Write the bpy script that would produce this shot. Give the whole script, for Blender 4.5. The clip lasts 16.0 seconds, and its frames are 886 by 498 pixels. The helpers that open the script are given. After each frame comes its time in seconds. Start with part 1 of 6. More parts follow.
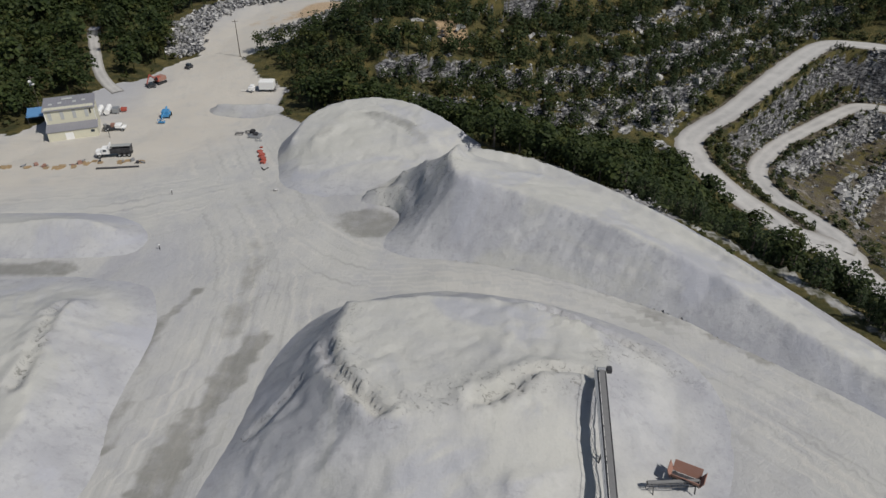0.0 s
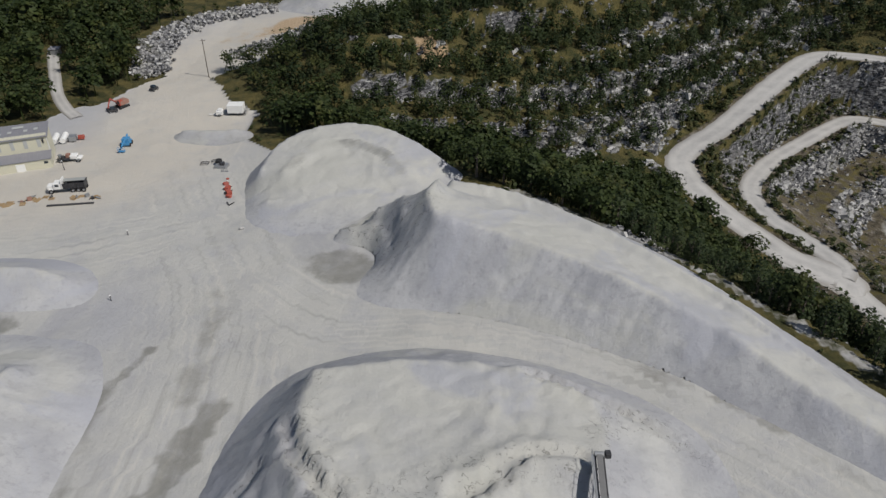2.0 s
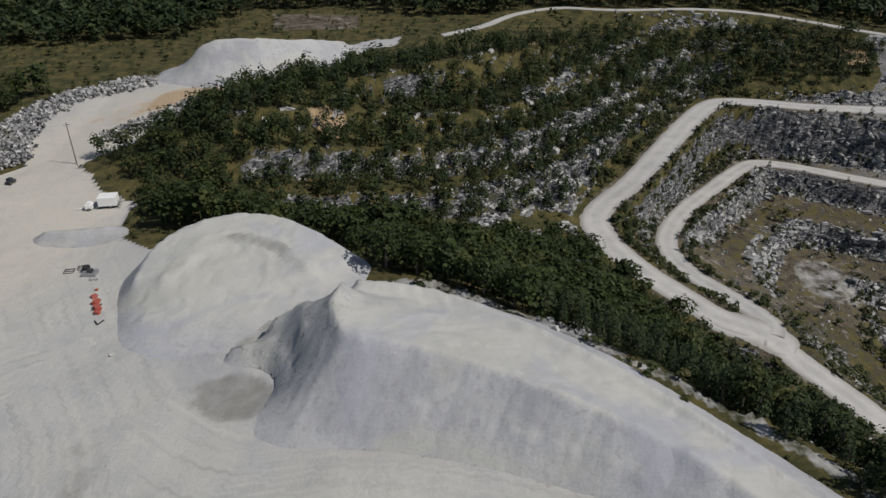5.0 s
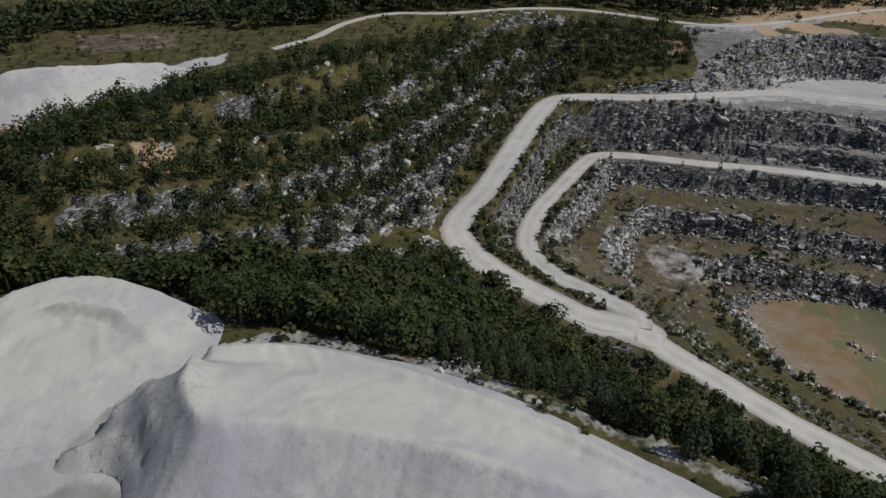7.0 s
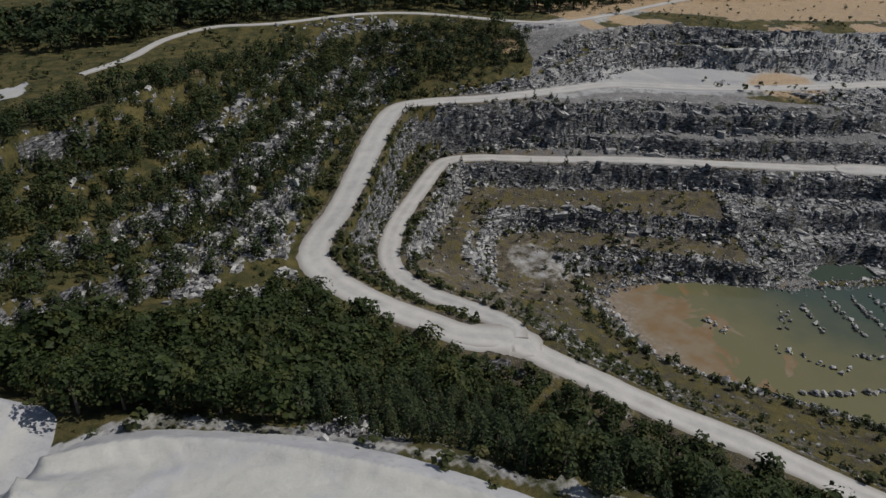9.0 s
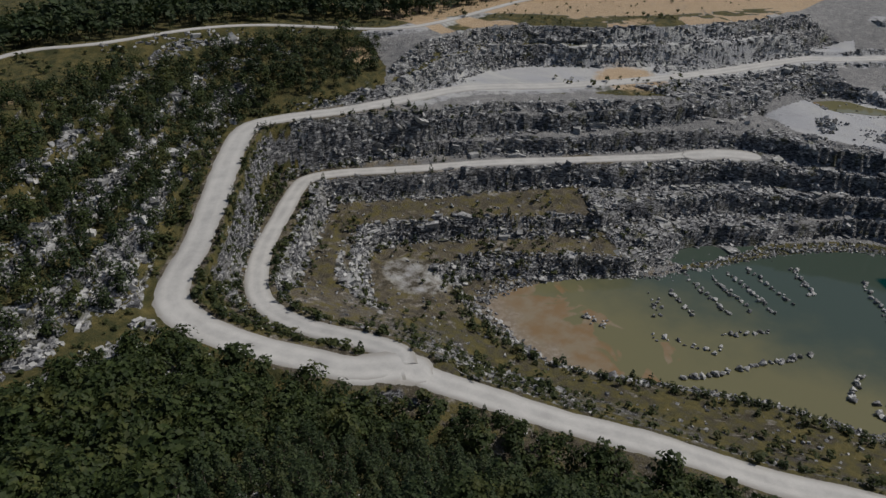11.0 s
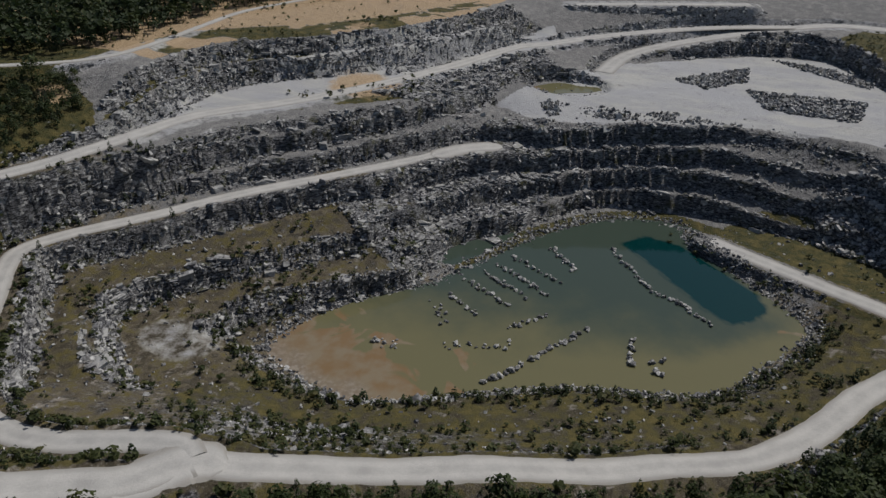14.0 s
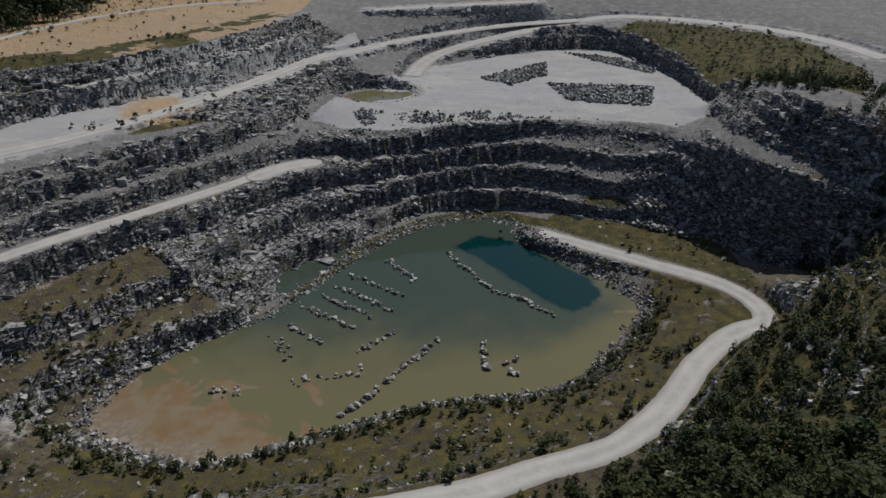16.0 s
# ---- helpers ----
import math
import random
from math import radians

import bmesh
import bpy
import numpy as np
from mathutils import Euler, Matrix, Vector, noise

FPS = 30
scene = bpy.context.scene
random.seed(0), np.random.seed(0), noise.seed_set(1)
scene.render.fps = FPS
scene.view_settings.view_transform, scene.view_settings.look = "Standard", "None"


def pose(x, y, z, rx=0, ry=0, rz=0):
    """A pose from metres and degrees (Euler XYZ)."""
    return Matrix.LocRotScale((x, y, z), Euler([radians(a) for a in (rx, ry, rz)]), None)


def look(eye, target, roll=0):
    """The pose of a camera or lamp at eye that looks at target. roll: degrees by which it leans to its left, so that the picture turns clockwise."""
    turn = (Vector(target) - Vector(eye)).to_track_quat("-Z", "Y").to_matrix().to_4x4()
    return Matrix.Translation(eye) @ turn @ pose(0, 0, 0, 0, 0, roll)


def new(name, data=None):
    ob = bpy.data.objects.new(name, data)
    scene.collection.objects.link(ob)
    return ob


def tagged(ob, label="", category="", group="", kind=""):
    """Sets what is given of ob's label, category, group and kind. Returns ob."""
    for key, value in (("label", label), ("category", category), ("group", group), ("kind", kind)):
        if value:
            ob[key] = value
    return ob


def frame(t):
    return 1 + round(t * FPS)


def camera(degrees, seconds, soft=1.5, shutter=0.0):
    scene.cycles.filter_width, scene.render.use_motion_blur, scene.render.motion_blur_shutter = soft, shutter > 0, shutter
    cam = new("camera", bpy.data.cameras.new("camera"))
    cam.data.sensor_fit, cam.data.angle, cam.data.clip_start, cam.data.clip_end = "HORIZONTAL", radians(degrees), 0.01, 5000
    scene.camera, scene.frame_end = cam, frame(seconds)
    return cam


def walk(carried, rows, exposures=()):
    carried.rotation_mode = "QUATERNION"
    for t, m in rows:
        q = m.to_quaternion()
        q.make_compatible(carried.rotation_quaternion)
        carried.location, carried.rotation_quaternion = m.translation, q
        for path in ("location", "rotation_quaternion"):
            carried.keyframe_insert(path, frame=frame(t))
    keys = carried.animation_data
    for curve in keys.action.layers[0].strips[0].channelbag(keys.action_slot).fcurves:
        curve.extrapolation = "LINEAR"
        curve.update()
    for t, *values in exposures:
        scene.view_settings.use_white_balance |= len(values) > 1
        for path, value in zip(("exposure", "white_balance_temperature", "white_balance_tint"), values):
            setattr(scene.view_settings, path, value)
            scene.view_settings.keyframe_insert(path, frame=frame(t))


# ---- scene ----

cam = camera(63.2, 16.0)
# seconds, x, y, z, yaw, pitch, roll
PATH = [
    (0, 0.00, 0.00, 150.86, 0.00, -33.56, 0.18),
    (0.5, 0.66, 3.52, 150.70, 0.02, -33.50, 0.12),
    (1, 1.05, 6.97, 150.79, -0.21, -33.49, 0.13),
    (1.5, 1.35, 10.44, 150.82, -0.74, -33.51, 0.08),
    (2, 1.52, 14.06, 150.92, -1.27, -33.25, 0.12),
    (2.5, 1.86, 17.75, 150.86, -1.63, -31.61, 0.11),
    (3, 2.19, 21.27, 150.85, -1.88, -29.81, 0.15),
    (3.2, 2.30, 22.57, 150.84, -2.12, -29.68, 0.12),
    (5.5, 3.71, 37.89, 150.71, -12.49, -29.62, -0.03),
    (6, 4.00, 41.34, 150.69, -15.89, -29.59, -0.07),
    (6.5, 4.42, 44.70, 150.60, -19.22, -29.53, -0.08),
    (7, 4.90, 48.12, 150.41, -22.61, -29.46, -0.04),
    (7.5, 5.53, 51.39, 150.40, -26.24, -29.44, -0.01),
    (8, 6.26, 54.44, 150.64, -29.64, -29.45, 0.01),
    (8.5, 7.29, 57.73, 150.79, -32.89, -29.48, -0.02),
    (10.8, 13.21, 71.06, 150.12, -47.08, -29.22, 0.11),
    (11, 13.93, 72.19, 150.09, -48.36, -29.21, 0.11),
    (11.5, 15.81, 75.11, 150.53, -51.77, -29.25, 0.02),
    (12, 17.78, 77.85, 150.80, -55.18, -29.30, 0.00),
    (12.5, 19.80, 80.41, 150.79, -58.34, -29.28, 0.01),
    (13, 21.97, 82.78, 150.55, -61.88, -29.22, -0.00),
    (13.5, 24.47, 84.91, 150.43, -65.90, -29.18, -0.09),
    (14, 27.14, 86.90, 150.36, -70.44, -29.14, -0.20),
    (14.5, 29.81, 88.96, 150.19, -75.19, -29.10, -0.23),
    (15, 32.71, 90.64, 149.70, -79.49, -28.99, -0.28),
    (15.5, 35.36, 92.36, 149.15, -83.54, -28.87, -0.31),
    (16, 37.89, 94.15, 148.69, -86.44, -28.74, -0.29),
]
walk(cam, [(t, pose(x, y, z, 90 + pitch, 0, yaw) @ pose(0, 0, 0, 0, 0, roll)) for t, x, y, z, yaw, pitch, roll in PATH],
     exposures=[(0, -0.05), (3, -0.05), (7, -0.15), (11, -0.25), (16, -0.27)])

# ---- daylight ----
SUN_ELEVATION, SUN_AZIMUTH = 50.0, 122.0  # degrees; azimuth clockwise from +y
world = bpy.data.worlds.new("sky")
scene.world = world
world.use_nodes = True
sky = world.node_tree.nodes.new("ShaderNodeTexSky")
sky.sky_type, sky.sun_disc = "NISHITA", False
sky.sun_elevation, sky.sun_rotation = radians(SUN_ELEVATION), radians(SUN_AZIMUTH)
world.node_tree.links.new(sky.outputs[0], world.node_tree.nodes["Background"].inputs[0])
world.node_tree.nodes["Background"].inputs[1].default_value = 0.056
sun_data = bpy.data.lights.new("sun", "SUN")
sun_data.energy, sun_data.angle, sun_data.color = 3.45, radians(0.5), (1.0, 0.955, 0.895)
sun = new("sun", sun_data)
az, el = radians(SUN_AZIMUTH), radians(SUN_ELEVATION)
toward = Vector((math.sin(az) * math.cos(el), math.cos(az) * math.cos(el), math.sin(el)))
sun.matrix_world = look(toward * 900, (0, 0, 0))


# ---- materials ----
class Nodes:
    """A short hand for node trees."""

    def __init__(self, name, rough=0.9, metal=0.0, spec=0.3):
        self.mat = bpy.data.materials.new(name)
        self.mat.use_nodes = True
        self.t = self.mat.node_tree
        self.bsdf = self.t.nodes["Principled BSDF"]
        self.bsdf.inputs["Roughness"].default_value = rough
        self.bsdf.inputs["Metallic"].default_value = metal
        self.bsdf.inputs["Specular IOR Level"].default_value = spec
        self.geo = self.t.nodes.new("ShaderNodeNewGeometry")

    def put(self, socket, value):
        if isinstance(value, (int, float)):
            socket.default_value = value
        elif isinstance(value, tuple):
            socket.default_value = (*value, 1.0) if len(value) == 3 and socket.type == "RGBA" else value
        else:
            self.t.links.new(value, socket)

    def noise(self, scale, detail=4.0, rough=0.6, stretch=None, kind="noise", dist=0.0):
        where = self.geo.outputs["Position"]
        if stretch:
            m = self.t.nodes.new("ShaderNodeMapping")
            m.inputs["Scale"].default_value = stretch
            self.t.links.new(where, m.inputs[0])
            where = m.outputs[0]
        if kind == "voronoi":
            n = self.t.nodes.new("ShaderNodeTexVoronoi")
            n.inputs["Scale"].default_value = scale
            self.t.links.new(where, n.inputs["Vector"])
            return n.outputs["Distance"]
        n = self.t.nodes.new("ShaderNodeTexNoise")
        n.inputs["Scale"].default_value, n.inputs["Detail"].default_value = scale, detail
        n.inputs["Roughness"].default_value, n.inputs["Distortion"].default_value = rough, dist
        self.t.links.new(where, n.inputs["Vector"])
        return n.outputs[0]

    def streaks(self, name, scale, detail=3.0):
        """Noise in the lay of an attribute, such as across and along a track."""
        a = self.t.nodes.new("ShaderNodeAttribute")
        a.attribute_name = name
        n = self.t.nodes.new("ShaderNodeTexNoise")
        n.inputs["Scale"].default_value, n.inputs["Detail"].default_value = scale, detail
        self.t.links.new(a.outputs["Vector"], n.inputs["Vector"])
        return n.outputs[0]

    def ramp(self, value, lo, hi, a=0.0, b=1.0):
        n = self.t.nodes.new("ShaderNodeMapRange")
        n.interpolation_type = "SMOOTHSTEP"
        for key, v in (("Value", value), ("From Min", lo), ("From Max", hi), ("To Min", a), ("To Max", b)):
            self.put(n.inputs[key], v)
        return n.outputs[0]

    def math(self, op, a, b=0.0):
        n = self.t.nodes.new("ShaderNodeMath")
        n.operation = op
        self.put(n.inputs[0], a), self.put(n.inputs[1], b)
        return n.outputs[0]

    def mix(self, f, a, b):
        n = self.t.nodes.new("ShaderNodeMix")
        n.data_type = "RGBA"
        self.put(n.inputs["Factor"], f), self.put(n.inputs[6], a), self.put(n.inputs[7], b)
        return n.outputs[2]

    def attr(self, name):
        n = self.t.nodes.new("ShaderNodeAttribute")
        n.attribute_name = name
        s = self.t.nodes.new("ShaderNodeSeparateColor")
        self.t.links.new(n.outputs["Color"], s.inputs[0])
        return s.outputs

    def up(self):
        s = self.t.nodes.new("ShaderNodeSeparateXYZ")
        self.t.links.new(self.geo.outputs["Normal"], s.inputs[0])
        return s.outputs[2]

    def chance(self, island=False):
        if island:
            return self.geo.outputs["Random Per Island"]
        return self.t.nodes.new("ShaderNodeObjectInfo").outputs["Random"]

    def done(self, color, bump=None, strength=0.4, distance=0.3):
        self.put(self.bsdf.inputs["Base Color"], color)
        if bump is not None:
            b = self.t.nodes.new("ShaderNodeBump")
            b.inputs["Strength"].default_value, b.inputs["Distance"].default_value = strength, distance
            self.put(b.inputs["Height"], bump)
            self.t.links.new(b.outputs[0], self.bsdf.inputs["Normal"])
        return self.mat


def rock_color(n):
    """Grey blocky limestone with pale fresh breaks; near-black seams paint in ledge shade."""
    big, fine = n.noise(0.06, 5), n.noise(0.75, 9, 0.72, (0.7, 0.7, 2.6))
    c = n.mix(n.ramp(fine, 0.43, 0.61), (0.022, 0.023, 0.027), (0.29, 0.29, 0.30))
    c = n.mix(n.ramp(big, 0.5, 0.72, 0, 0.5), c, (0.32, 0.312, 0.30))
    c = n.mix(n.ramp(n.noise(0.5, 5, 0.6, (0.8, 0.8, 1.5)), 0.575, 0.63, 0, 0.9), c, (0.56, 0.555, 0.54))
    c = n.mix(n.math("MULTIPLY", n.ramp(n.noise(0.16, 5, 0.7), 0.52, 0.66, 0, 0.9), n.ramp(n.up(), 0.2, 0.6, 0.15, 1)), c, (0.062, 0.062, 0.026))
    return c


def plain(name, color, rough=0.6, metal=0.0, wear=0.35, scale=1.2):
    """Painted or bare surfaces with dust and wear."""
    n = Nodes(name, rough, metal)
    dusty = tuple(min(1.0, v * 0.6 + 0.16) for v in color)
    c = n.mix(n.ramp(n.noise(scale, 6, 0.7), 0.42, 0.75, 0, wear), color, dusty)
    c = n.mix(n.ramp(n.noise(scale * 7, 3), 0.55, 0.8, 0, 0.4), c, tuple(v * 0.55 for v in color))
    return n.done(c, n.noise(9, 3), 0.08, 0.02)


def make_ground():
    n = Nodes("ground", 0.95)
    z, z2 = n.attr("zone"), n.attr("zone2")
    dust, grass, brown = z[0], z[1], z[2]
    orange, wet, warm = z2[0], z2[1], z2[2]
    big, mid, fine = n.noise(0.035, 4), n.noise(0.22, 6, 0.65), n.noise(1.6, 6, 0.7)
    gravel = n.mix(n.ramp(fine, 0.3, 0.7), (0.10, 0.10, 0.103), (0.26, 0.255, 0.25))
    gravel = n.mix(n.ramp(mid, 0.45, 0.65, 0, 0.55), gravel, (0.31, 0.30, 0.285))
    soil = n.mix(n.ramp(mid, 0.35, 0.65), (0.045, 0.037, 0.022), (0.16, 0.135, 0.10))
    soil = n.mix(n.ramp(n.noise(0.12, 6, 0.7, dist=0.6), 0.55, 0.66, 0, 0.75), soil, (0.34, 0.31, 0.275))
    soil = n.mix(n.ramp(fine, 0.55, 0.7, 0, 0.6), soil, (0.33, 0.31, 0.28))
    turf = n.mix(n.ramp(mid, 0.35, 0.7), (0.034, 0.038, 0.012), (0.120, 0.098, 0.034))
    turf = n.mix(n.ramp(fine, 0.5, 0.8, 0, 0.55), turf, (0.12, 0.105, 0.055))
    pale = n.mix(n.ramp(n.noise(0.09, 5, 0.6, (1, 0.4, 1), dist=0.6), 0.35, 0.68), (0.35, 0.352, 0.366), (0.45, 0.446, 0.422))
    pale = n.mix(n.ramp(n.noise(0.028, 4, 0.55, (1, 0.6, 1), dist=0.7), 0.44, 0.62, 0, 0.8), pale, n.mix(mid, (0.40, 0.404, 0.425), (0.36, 0.363, 0.38)))
    pale = n.mix(n.ramp(fine, 0.35, 0.75, 0, 0.35), pale, (0.31, 0.31, 0.31))
    clods = n.noise(0.5, 8, 0.78, (1, 0.55, 1), dist=1.4)
    pale = n.mix(n.ramp(clods, 0.61, 0.68, 0, 0.55), pale, (0.24, 0.238, 0.215))
    lay = n.attr("track")
    rut = n.streaks("track", 0.9, 4)
    pale = n.mix(n.math("MULTIPLY", lay[2], n.ramp(mid, 0.3, 0.6, 0.25, 0.75)), pale, (0.46, 0.455, 0.423))
    pale = n.mix(n.math("MULTIPLY", lay[2], n.ramp(rut, 0.53, 0.70, 0, 0.38)), pale, (0.26, 0.258, 0.24))
    pale = n.mix(n.math("MULTIPLY", lay[2], n.ramp(rut, 0.48, 0.34, 0, 0.5)), pale, (0.52, 0.505, 0.46))
    pale = n.mix(n.math("MULTIPLY", warm, n.ramp(mid, 0.25, 0.6, 0.5, 1)), pale, (0.49, 0.46, 0.405))
    c = n.mix(n.ramp(n.math("ADD", brown, n.math("MULTIPLY", n.math("SUBTRACT", mid, 0.5), 0.9)), 0.35, 0.6), gravel, soil)
    c = n.mix(n.ramp(n.math("ADD", grass, n.math("MULTIPLY", n.math("SUBTRACT", mid, 0.5), 1.3)), 0.4, 0.62), c, turf)
    lean = n.math("SUBTRACT", n.up(), n.math("MULTIPLY", n.attr("zone3")[0], 0.11))
    steep = n.ramp(n.math("ADD", lean, n.math("MULTIPLY", n.math("SUBTRACT", mid, 0.5), 0.25)), 0.70, 0.83, 1, 0)
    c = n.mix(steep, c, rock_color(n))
    c = n.mix(n.ramp(n.math("ADD", dust, n.math("MULTIPLY", n.math("SUBTRACT", mid, 0.5), 0.6)), 0.4, 0.6), c, pale)
    c = n.mix(n.ramp(n.math("ADD", orange, n.math("MULTIPLY", n.math("SUBTRACT", mid, 0.5), 0.8)), 0.35, 0.7, 0, 0.9), c, n.mix(n.ramp(fine, 0.3, 0.7), (0.30, 0.205, 0.115), (0.50, 0.375, 0.24)))
    c = n.mix(n.ramp(n.math("ADD", wet, n.math("MULTIPLY", n.math("SUBTRACT", mid, 0.5), 0.9)), 0.3, 0.85, 0, 0.75), c, (0.17, 0.168, 0.15))
    coarse = n.math("MULTIPLY", steep, n.noise(0.42, 8, 0.75, (0.8, 0.8, 2.4), dist=0.5))
    small = n.math("ADD", n.noise(0.8, 8, 0.7), n.math("MULTIPLY", n.noise(4, 4), 0.3))
    small = n.math("MULTIPLY", small, n.math("SUBTRACT", 1.0, n.math("MULTIPLY", dust, 0.72)))
    return n.done(c, n.math("ADD", small, n.math("MULTIPLY", coarse, 2.5)), 0.75, 0.9)


def make_dust():
    """Stone sand heaps: pale grey, streaked down the slope."""
    n = Nodes("stone_dust", 0.95)
    z = n.attr("zone")
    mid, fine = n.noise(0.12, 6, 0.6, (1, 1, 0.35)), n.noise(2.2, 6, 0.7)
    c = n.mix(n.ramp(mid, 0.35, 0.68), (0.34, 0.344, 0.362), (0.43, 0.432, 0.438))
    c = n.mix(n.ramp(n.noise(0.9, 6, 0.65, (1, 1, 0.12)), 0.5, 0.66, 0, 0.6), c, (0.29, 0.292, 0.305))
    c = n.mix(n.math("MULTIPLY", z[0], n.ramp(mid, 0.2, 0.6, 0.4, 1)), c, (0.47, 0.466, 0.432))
    c = n.mix(n.ramp(n.math("ADD", z[1], n.math("MULTIPLY", n.math("SUBTRACT", mid, 0.5), 0.8)), 0.4, 0.8, 0, 0.8), c, (0.20, 0.20, 0.185))
    wide = n.noise(0.045, 5, 0.6, dist=0.8)
    c = n.mix(n.ramp(wide, 0.52, 0.66, 0, 0.75), c, (0.435, 0.432, 0.395))
    c = n.mix(n.ramp(wide, 0.46, 0.34, 0, 0.7), c, (0.37, 0.378, 0.415))
    c = n.mix(n.ramp(fine, 0.45, 0.8, 0, 0.25), c, (0.30, 0.30, 0.30))
    flecks = n.ramp(n.noise(0.9, 7, 0.75, (1, 1, 0.6), dist=1.2), 0.55, 0.62, 0, 0.8)
    c = n.mix(n.math("MULTIPLY", z[2], flecks), c, (0.15, 0.15, 0.138))
    crust = n.math("MULTIPLY", z[2], n.noise(1.1, 7, 0.75, dist=1.0))
    return n.done(c, n.math("ADD", n.math("ADD", n.noise(0.5, 8, 0.68), crust), n.math("MULTIPLY", fine, 0.25)), 0.5, 0.45)


def make_road():
    n = Nodes("road_stone", 0.95)
    mid, fine = n.noise(0.15, 6, 0.65), n.noise(1.8, 6, 0.7)
    c = n.mix(n.ramp(mid, 0.3, 0.7), (0.36, 0.352, 0.34), (0.47, 0.46, 0.44))
    c = n.mix(n.ramp(fine, 0.5, 0.8, 0, 0.4), c, (0.30, 0.29, 0.28))
    side = n.attr("zone")[0]
    c = n.mix(n.ramp(n.math("ADD", side, n.math("MULTIPLY", n.math("SUBTRACT", mid, 0.5), 0.7)), 0.55, 0.95, 0, 0.7), c, (0.25, 0.235, 0.21))
    c = n.mix(n.math("MULTIPLY", n.attr("zone")[1], n.ramp(fine, 0.3, 0.7, 0.2, 0.6)), c, (0.56, 0.545, 0.515))
    return n.done(c, n.math("ADD", n.noise(0.9, 7, 0.7), fine), 0.35, 0.25)


def make_water():
    n = Nodes("quarry_water", 0.06, 0, 0.35)
    z = n.attr("zone")
    wob = n.math("MULTIPLY", n.math("SUBTRACT", n.noise(0.05, 5, 0.6), 0.5), 0.7)
    mid = n.noise(0.12, 5, 0.6)
    c = n.mix(n.ramp(n.math("ADD", z[0], wob), 0.15, 0.95), (0.052, 0.072, 0.056), (0.155, 0.145, 0.075))
    ochre = n.mix(n.ramp(mid, 0.35, 0.65), (0.21, 0.138, 0.070), (0.23, 0.187, 0.125))
    ochre = n.mix(n.ramp(n.math("ADD", z[1], n.math("MULTIPLY", wob, 0.9)), 0.78, 0.98, 0, 0.85), ochre, n.mix(n.ramp(n.noise(0.5, 5), 0.4, 0.65), (0.20, 0.165, 0.125), (0.31, 0.275, 0.225)))
    c = n.mix(n.ramp(n.math("ADD", z[1], n.math("MULTIPLY", n.math("SUBTRACT", n.noise(0.045, 4, 0.5, dist=1.6), 0.5), 1.5)), 0.46, 0.54), c, ochre)
    c = n.mix(n.ramp(n.math("ADD", z[2], n.math("MULTIPLY", wob, 0.2)), 0.45, 0.6), c, (0.001, 0.030, 0.031))
    return n.done(c, n.noise(1.2, 4), 0.03, 0.05)


def make_leaves(name, dark, light, tint):
    n = Nodes(name, 0.65, 0, 0.25)
    c = n.mix(n.ramp(n.chance(True), 0, 1, 0.12, 0.78), dark, light)
    c = n.mix(n.ramp(n.noise(0.16, 2), 0.42, 0.58, 0, 0.55), c, dark)
    c = n.mix(n.ramp(n.noise(0.11, 3), 0.52, 0.70, 0, 0.6), c, tint)
    mat = n.done(c)
    thin = n.t.nodes.new("ShaderNodeBsdfTranslucent")
    both = n.t.nodes.new("ShaderNodeMixShader")
    n.t.links.new(c, thin.inputs[0])
    both.inputs[0].default_value = 0.28
    n.t.links.new(n.bsdf.outputs[0], both.inputs[1]), n.t.links.new(thin.outputs[0], both.inputs[2])
    n.t.links.new(both.outputs[0], n.t.nodes["Material Output"].inputs[0])
    return mat


def make_rock(name, gain=1.0):
    n = Nodes(name, 0.9)
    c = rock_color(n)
    c = n.mix(n.ramp(n.chance(True), 0.35, 1.0, 0, 0.5 * gain), c, (0.52, 0.515, 0.50))
    return n.done(c, n.noise(2.5, 6, 0.7), 0.5, 0.2)


GROUND, DUST, ROAD, WATER = make_ground(), make_dust(), make_road(), make_water()
ROCK = make_rock("broken_limestone")
BOULDER = make_rock("pale_boulder", 1.5)
LEAF = make_leaves("broad_leaves", (0.018, 0.031, 0.009), (0.066, 0.088, 0.024), (0.105, 0.105, 0.028))
CEDAR = make_leaves("needle_leaves", (0.017, 0.030, 0.012), (0.058, 0.080, 0.028), (0.075, 0.083, 0.027))
SHRUB = make_leaves("shrub_leaves", (0.028, 0.040, 0.012), (0.090, 0.100, 0.034), (0.14, 0.12, 0.045))
BARK = plain("bark", (0.12, 0.10, 0.08), 0.9)

